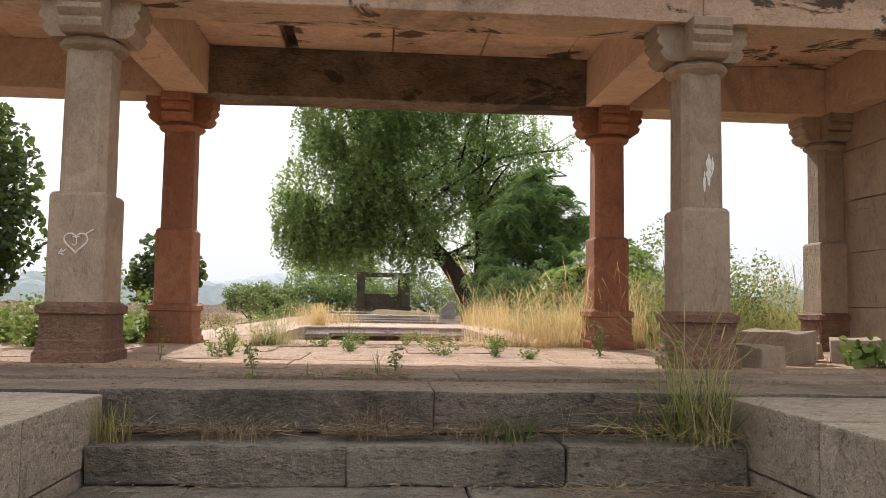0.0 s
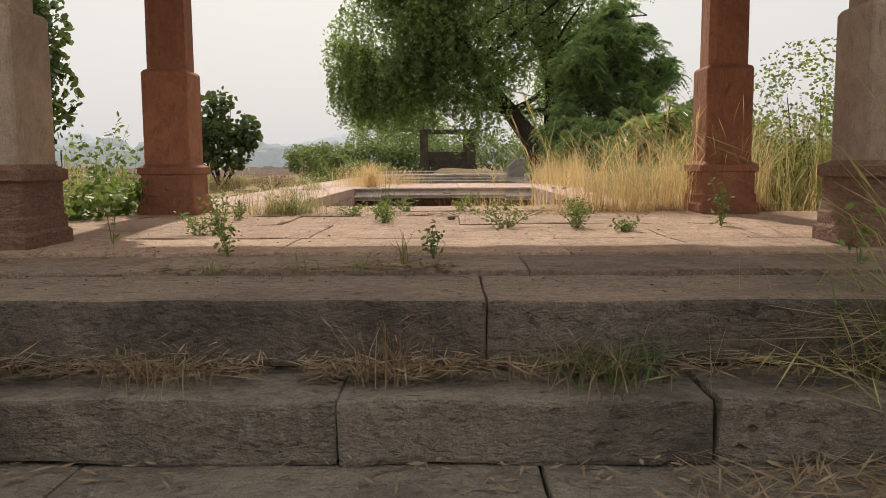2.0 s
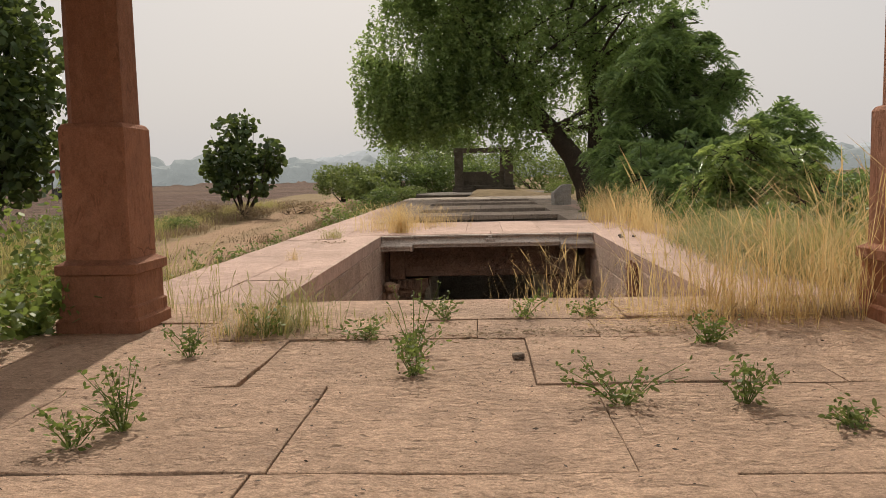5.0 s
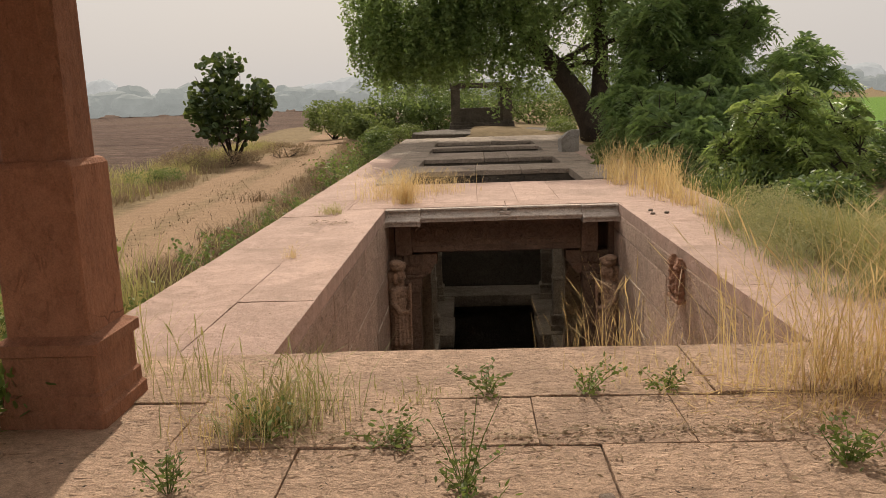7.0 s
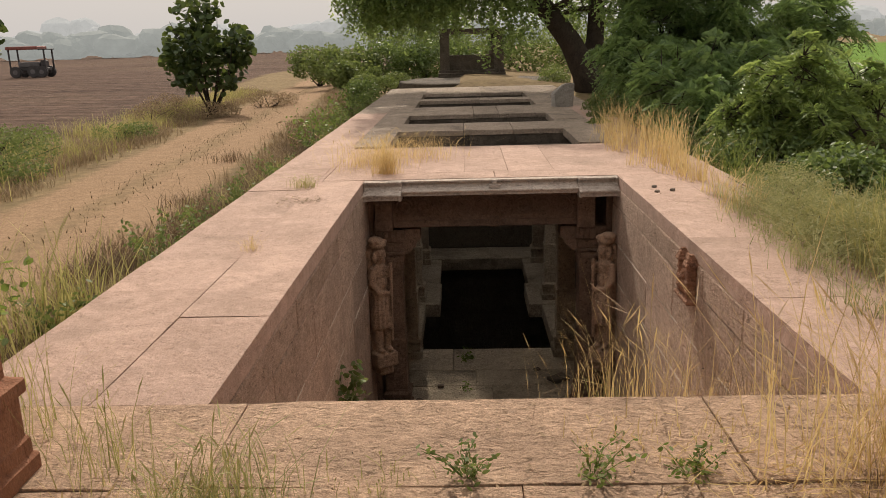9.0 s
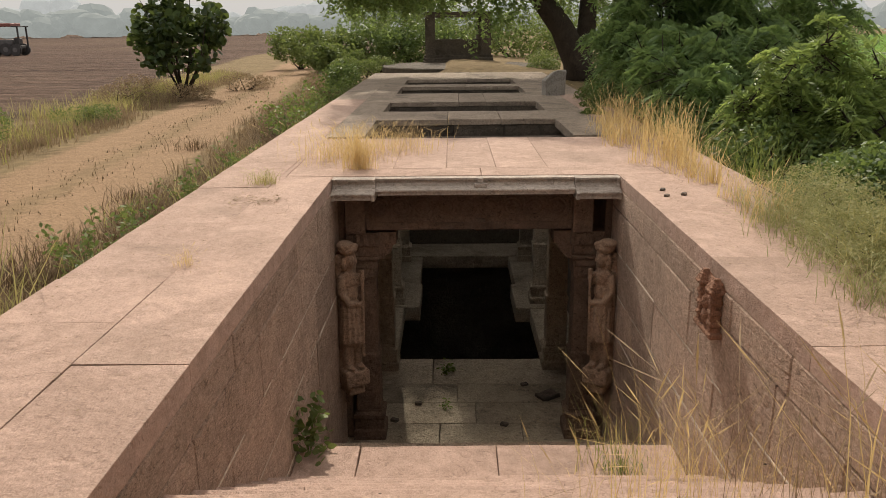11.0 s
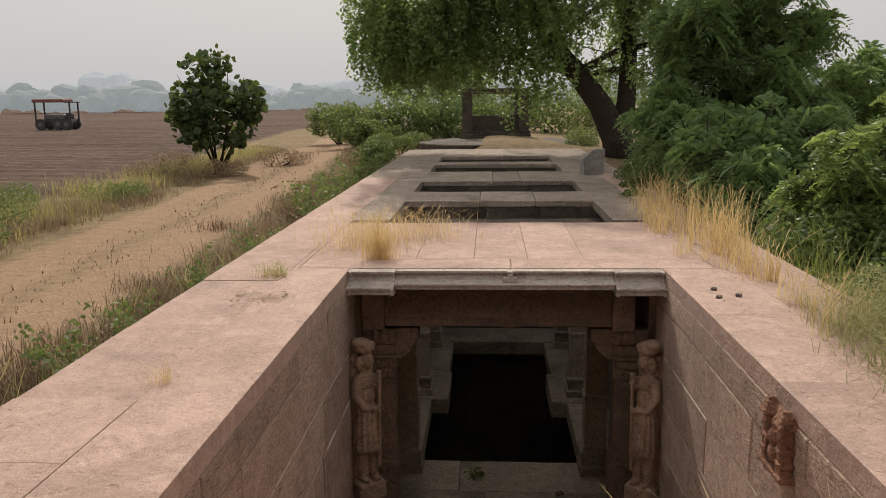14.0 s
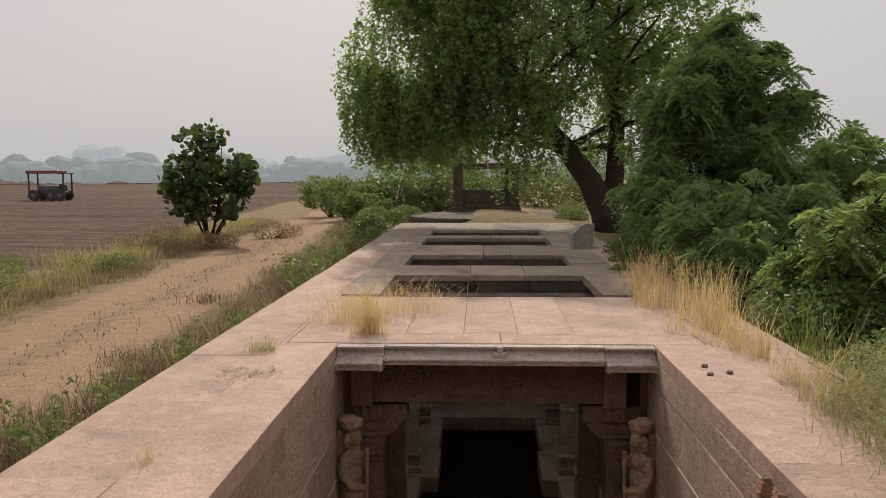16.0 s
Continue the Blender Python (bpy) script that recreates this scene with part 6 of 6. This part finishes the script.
# joints of the left corner by the well
for x, y, h, n in ((-0.87, 7.75, 0.28, 120), (-0.7, 7.9, 0.3, 60), (-1.25, 8.1, 0.35, 50), (-1.7, 8.3, 0.4, 80), (-0.3, 8.0, 0.07, 60), (-1.95, 8.5, 0.5, 90)):
    tuft((x, y, 0.0), h, n, rng, "straw-coloured grass tuft in a paving joint", STRAWGREEN, 0.09, 0.6, 0.0018, 0.4)
tuft((-0.87, 7.74, 0), 0.15, 110, rng, "yellow-green grass tuft in a paving joint", SCRUB, 0.1, 1.6, 0.0026, 0.0)
tuft((-0.9, 7.7, 0), 0.11, 90, rng, "low green grass tuft in a paving joint", GREENGRASS, 0.08, 1.6, 0.0026, 0.0)
tuft((-0.8, 7.8, 0), 0.26, 120, rng, "yellow-green grass tuft in a paving joint", SCRUB, 0.13, 1.1, 0.0018, 0.3)
weed((-0.84, 7.62, 0), 0.17, rng, "small leafy weed among the corner grass", 7, WEED, 0.026, 0.14, 16)
litter("floor_crumbs", -1.6, 2.2, 6.4, -0.004, 700, rng, "crumbs of earth and leaf on the pavilion floor", JOINT, 0.9, 0.016, 0.004)
litter("floor_crumbs", -1.3, 1.6, 7.6, -0.004, 500, rng, "crumbs of earth and leaf on the pavilion floor", DEADGRASS, 0.35, 0.02, 0.004)
litter("floor_crumbs", -1.5, 1.8, 4.55, -0.03, 400, rng, "crumbs of earth on the platform edge", JOINT, 0.18, 0.014, 0.004)
litter("floor_crumbs", -2.15, -1.1, 12.5, -0.002, 350, rng, "crumbs of dry leaf on the parapet", DEADGRASS, 2.0, 0.016, 0.004)
litter("floor_crumbs", 1.65, 2.5, 12.0, -0.002, 300, rng, "crumbs of dry leaf on the parapet", DEADGRASS, 1.8, 0.016, 0.004)
# tufts on the parapet
tuft((-0.88, 14.52, 0), 0.42, 300, rng, "golden dry grass tuft on the bridge", STRAW, 0.07, 0.6, 0.0018, 0.5)
tuft((-1.1, 15.1, 0), 0.42, 330, rng, "golden dry grass tuft on the bridge", STRAW, 0.22, 0.9, 0.0018, 0.5)
tuft((-0.6, 15.7, 0), 0.36, 300, rng, "golden dry grass tuft on the bridge", STRAW, 0.26, 1.1, 0.0018, 0.4)
tuft((-1.65, 13.75, 0), 0.16, 170, rng, "low dry grass tuft on the parapet", STRAWGREEN, 0.07, 1.0, 0.0016, 0.2)
tuft((-1.54, 11.2, 0), 0.15, 70, rng, "pale wispy grass tuft on the parapet", STRAW, 0.04, 0.9, 0.001, 0.3)
litter("leaf_litter", -1.75, -1.35, 13.0, 0.0, 120, rng, "brown twigs on the parapet", DEADGRASS, 0.1, 0.06)
for x, y in ((1.8, 13.05), (1.95, 13.1), (1.83, 13.3), (0.35, 7.1)):
    ob = part("pebble", worn_block(-0.025, 0.025, -0.02, 0.02, 0, 0.025, 0.03, 0.006, x), SOOTSTONE, None)
    ob.matrix_world = pose(x, y, 0, 0, 0, 30 * x)
    tagged(ob, "small dark pebble lying on the parapet slab", "pebble", "pebbles")
# inside the shaft
weed((-0.97, 11.7, -1.55), 0.42, rng, "leafy green plant growing beside the shaft wall", 6, PALELEAF, 0.075, 0.1, 30, aspect=0.6)
for x, y, z, hh, n in ((0.42, 8.8, -0.172, 0.5, 12), (0.6, 8.85, -0.172, 0.56, 22), (0.78, 8.8, -0.172, 0.54, 22), (0.7, 9.1, -0.344, 0.68, 18), (0.95, 8.9, -0.172, 0.5, 16)):
    tuft((x, y, z), hh, n, rng, "tall golden grass clump on the upper stairs", STRAW, 0.06, 0.5, 0.0013, 0.25)
for x, y, z, hh in ((1.15, 8.9, -0.172, 0.55), (1.35, 8.85, -0.172, 0.5), (1.2, 9.15, -0.344, 0.6), (1.45, 9.2, -0.344, 0.55)):
    tuft((x, y, z), hh * 0.9, 26, rng, "wispy dry grass on the upper stairs", DEADGRASS, 0.09, 1.1, 0.0009, 0.15)
tuft((0.3, 8.8, -0.172), 0.45, 4, rng, "bare branching dry stalks on the upper stairs", DEADGRASS, 0.03, 1.4, 0.0026, 0.0)
tuft((1.12, 11.6, -1.55), 0.36, 40, rng, "dry grass clump on the stair landing", STRAWGREEN, 0.1, 0.6, 0.0024, 0.3)
for x, y, z, hh, n in ((1.38, 10.3, -1.03, 0.62, 90), (1.45, 9.8, -0.69, 0.5, 80), (1.3, 10.85, -1.38, 0.7, 90), (1.4, 10.55, -1.2, 0.6, 80), (1.5, 9.4, -0.52, 0.4, 60)):
    tuft((x, y, z), hh, n // 2, rng, "wispy dry grass along the shaft wall", STRAW, 0.11, 1.1, 0.0011, 0.2)
litter("dry_stalks", 0.75, 1.55, 10.9, -1.38, 120, rng, "dry stalks fallen on the stairs", STRAW, 0.12, 0.28)
tuft((1.15, 11.4, -1.55), 0.2, 140, rng, "green grass tuft on the stair landing", GREENGRASS, 0.08, 0.8, 0.002, 0.0)
weed((-0.05, 14.9, -2.82), 0.1, rng, "small dark weed on the lower landing", 5, None, 0.04, 0.05, 12)
weed((0.0, 15.9, -2.82), 0.14, rng, "small dark weed on the landing edge", 6, None, 0.05, 0.06, 14)
bm = worn_block(-0.12, 0.12, -0.09, 0.09, 0, 0.05, 0.05, 0.03, 5)
ob = part("rubble_heap", bm, SOOTSTONE, None)
ob.matrix_world = pose(1.15, 15.2, -2.82, 0, 0, 30)
tagged(ob, "dark rubble heap on the lower landing", "rubble")
for x, y in ((-0.35, 15.0), (0.6, 14.5), (0.9, 15.5), (-0.6, 14.6)):
    ob = part("stone_chip", worn_block(-0.04, 0.04, -0.03, 0.03, 0, 0.035, 0.03, 0.01, y), SOOTSTONE, None)
    ob.matrix_world = pose(x, y, -2.82, 0, 0, 60 * y)
    tagged(ob, "dark stone chip on the lower landing", "stone", "stone chips")
for x, y, q in ((2.36, 10.75, 0.3), (2.4, 11.3, 0.34), (2.6, 11.9, 0.4), (2.68, 12.5, 0.4), (2.65, 10.6, 0.36), (2.7, 11.2, 0.36), (2.6, 10.0, 0.3)):
    leafy_bush((x, y, 0.0), [(0, 0, 0.35 * q, 1.0 * q, 1.2 * q, 0.5 * q), (0.5 * q, 0.4 * q, 0.4 * q, 0.8 * q, 0.9 * q, 0.5 * q)], 5200, rng, "pale yellow-green scrub spreading over the parapet", 0.026, SCRUB, stems=5, aspect=0.3, hole=-0.2, freq=6.0)
# standing stone and far plants along the stepwell
bm = worn_block(-0.2, 0.2, -0.14, 0.14, -0.05, 0.46, 0.08, 0.045, 9)
for v in bm.verts:
    if v.co.z > 0.25 and v.co.x < 0:
        v.co.z -= 0.18 * min(1, -v.co.x / 0.2)
ob = part("broken_statue", bm, stone_mat("grey_stone", (0.5, 0.46, 0.41), (0.36, 0.33, 0.29), (0.2, 0.18, 0.16), 0.4, 2, (1, 1, 1), bump=0.8), None)
ob.matrix_world = pose(2.1, 22.9, 0.0, 0, 0, 10)
tagged(ob, "pale broken carved stone standing beside the paving", "stone")
for i, y in enumerate(np.arange(19.0, 29.5, 0.62)):
    weed((-2.45 - 0.25 * (i % 3), y, -0.42), 0.55 + 0.25 * (i % 2), rng, "green weed along the parapet foot", 8, WEED if i % 3 else PALELEAF, 0.06, 0.22, 24, aspect=0.6)
leafy_bush((-2.9, 29.3, -0.4), [(0, 0, 0.4, 0.5, 0.6, 0.45), (-0.3, 0.5, 0.35, 0.5, 0.5, 0.4)], 2600, rng, "dark green shrub at the end of the parapet", 0.09)
for x, y, s in ((2.6, 20.6, 0.45), (2.75, 22.0, 0.5), (2.3, 19.4, 0.32), (3.2, 23.5, 0.6)):
    leafy_bush((x, y, -0.25), [(0, 0, 0.5 * s, 0.8 * s, 0.8 * s, 0.6 * s)], 2500, rng, "green weeds spilling over the parapet", 0.05, PALELEAF)
for y, h in ((10.4, 0.25), (12.2, 0.35), (13.1, 0.3), (14.6, 0.35), (16.2, 0.35)):
    weed((-2.55 - 0.1 * rng.random(), y, -0.42), h + 0.15, rng, "yellow-green weed beside the parapet", 10, PALELEAF, 0.045, 0.25, 45)
weed((-2.9, 19.5, -0.42), 0.75, rng, "brown dry sapling beside the track", 7, DEADGRASS, 0.06, 0.2, 18, "dry_sapling")
for x, y, s in ((-8.0, 18.5, 0.6), (-7.2, 17.0, 0.5), (-8.6, 20.0, 0.55), (-7.4, 22.5, 0.4), (-9.3, 21.5, 0.5), (-7.0, 27.5, 0.45), (-8.2, 26.5, 0.5), (-6.2, 31, 0.5), (-9.0, 30, 0.55)):
    leafy_bush((x, y, -0.45), [(0, 0, 0.45 * s, 1.2 * s, 1.0 * s, 0.6 * s), (1.0 * s, 0.4, 0.4 * s, 1.0 * s, 1.0 * s, 0.5 * s)], 2200, rng, "dry brown scrub at the field edge", 0.05, DEADGRASS if y > 26 else PALELEAF)


for x, y, s in ((-2.6, 32.6, 0.45), (3.0, 32.6, 0.5), (-2.4, 35.0, 0.5), (3.3, 35.4, 0.6), (-3.4, 33.8, 0.5)):
    leafy_bush((x, y, -0.15), [(0, 0, 0.5 * s, 1.1 * s, 1.0 * s, 0.6 * s)], 1500, rng, "low weeds beside the round platform", 0.07, PALELEAF)


# ---- tractor far out in the field ----
def tractor(loc, rz):
    t = thing("farm_tractor", loc, "dusty tractor with a metal canopy standing in the field", "tractor", rz=rz)
    dark = plain_mat("dusty_black", (0.05, 0.045, 0.045), 0.7)
    red = plain_mat("faded_red_paint", (0.22, 0.07, 0.055), 0.6)
    grey = plain_mat("dusty_metal", (0.12, 0.11, 0.11), 0.6)
    for x in (-1.3, 1.3):
        for y in (-0.7, 0.7):
            part("post", box(x - 0.05, x + 0.05, y - 0.05, y + 0.05, 0.6, 2.05, 0.01), dark, t)
    part("canopy", box(-1.45, 0.9, -0.85, 0.85, 2.05, 2.3, 0.06, 2), red, t, "faded red sheet canopy")
    part("canopy_frame", box(0.9, 1.45, -0.8, 0.8, 2.02, 2.1, 0.02), dark, t)
    part("bonnet", box(-0.9, 0.7, -0.35, 0.35, 0.75, 1.15, 0.08, 2), grey, t)
    part("seat", box(0.75, 1.15, -0.3, 0.3, 0.8, 1.25, 0.05), dark, t)
    part("chassis", box(-1.3, 1.3, -0.4, 0.4, 0.5, 0.75, 0.04), dark, t)
    for x, r in ((-0.95, 0.42), (0.35, 0.45), (1.0, 0.42)):
        for y in (-0.7, 0.7):
            bm = bmesh.new()
            bmesh.ops.create_cone(bm, segments=20, radius1=r, radius2=r, depth=0.28, cap_ends=True, matrix=Matrix.Translation((x, y, r)) @ Matrix.Rotation(math.pi / 2, 4, "X"))
            bmesh.ops.bevel(bm, geom=[e for e in bm.edges if len(e.link_faces) == 2 and e.calc_face_angle() > 1], offset=0.05, segments=2, affect="EDGES")
            wh = part("wheel", bm, dark, t)
            bm = bmesh.new()
            bmesh.ops.create_cone(bm, segments=16, radius1=r * 0.5, radius2=r * 0.4, depth=0.31, cap_ends=True, matrix=Matrix.Translation((x, y, r)) @ Matrix.Rotation(math.pi / 2, 4, "X"))
            part("hub", bm, grey, wh)
    return t


farm = tractor((-32.6, 67.2, -0.5), 3)


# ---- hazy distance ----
# Pale emission stands in for the haze in front of far trees.
def haze_glow_mat(name, col):
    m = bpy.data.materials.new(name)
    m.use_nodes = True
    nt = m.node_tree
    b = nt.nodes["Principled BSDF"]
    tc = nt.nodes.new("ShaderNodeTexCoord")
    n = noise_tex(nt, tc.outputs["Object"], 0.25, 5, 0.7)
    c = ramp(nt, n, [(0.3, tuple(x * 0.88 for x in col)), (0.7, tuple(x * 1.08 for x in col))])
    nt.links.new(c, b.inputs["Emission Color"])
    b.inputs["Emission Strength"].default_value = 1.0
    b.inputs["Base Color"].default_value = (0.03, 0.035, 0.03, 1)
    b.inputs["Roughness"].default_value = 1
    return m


def treeline(name, dist, a0, a1, hmin, hmax, mat, seed, step=0.006):
    """A far line of rounded tree crowns, made hazy by the pale glow of mat."""
    rr = random.Random(seed)
    bm = bmesh.new()
    a = a0
    while a < a1:
        h = rr.uniform(hmin, hmax) * (1.3 if rr.random() < 0.12 else 1)
        w = h * rr.uniform(0.7, 1.5)
        x, y = dist * math.sin(a), dist * math.cos(a)
        for k in range(4):
            bmesh.ops.create_icosphere(bm, subdivisions=2, radius=1, matrix=Matrix.Translation((x + rr.uniform(-w, w) * 0.5, y + rr.uniform(-3, 3), h * rr.uniform(0.25, 0.62))) @ Matrix.Diagonal((w * rr.uniform(0.35, 0.6), w * 0.5, h * rr.uniform(0.3, 0.42), 1)))
        a += step * rr.uniform(0.5, 2.2) * w / 6
    for v in bm.verts:
        v.co += Vector((noise.noise(v.co * 0.4), 0, noise.noise(v.co * 0.4 + Vector((5, 0, 0))))) * 0.9
    return tagged(part(name, bm, mat, None), "hazy distant line of trees at the field edge", "backdrop", kind="structure")


treeline("backdrop_near", 190, -0.75, 0.75, 2.5, 6.5, haze_glow_mat("haze_glow_near", (0.27, 0.29, 0.285)), 3, 0.012)
treeline("backdrop_far", 330, -0.8, 0.8, 5, 12, haze_glow_mat("haze_glow_far", (0.42, 0.435, 0.44)), 5, 0.012)

# last wisps of dry grass and litter at the threshold and the steps
rng = np.random.default_rng(77)
for x, y, h, n in ((-0.95, 7.66, 0.2, 130), (0.55, 8.2, 0.12, 60), (1.5, 8.1, 0.3, 110), (1.75, 7.9, 0.35, 110), (1.3, 7.75, 0.16, 70), (0.95, 8.3, 0.14, 50)):
    tuft((x, y, 0.0), h, n, rng, "golden dry grass tuft at the well threshold", STRAW, 0.11, 1.0, 0.0015, 0.4)
litter("dry_stalks", 0.7, 1.9, 8.0, 0.0, 500, rng, "golden dry stalks lying at the well threshold", STRAW, 0.16, 0.12)
litter("leaf_litter", 0.3, 1.3, 7.62, 0.0, 420, rng, "brown leaf litter along a floor joint", DEADGRASS, 0.04, 0.03)
litter("dry_stalks", 1.0, 1.9, 3.45, -0.61, 160, rng, "pale dead grass stalks on the lowest step", DEADGRASS, 0.12, 0.28)
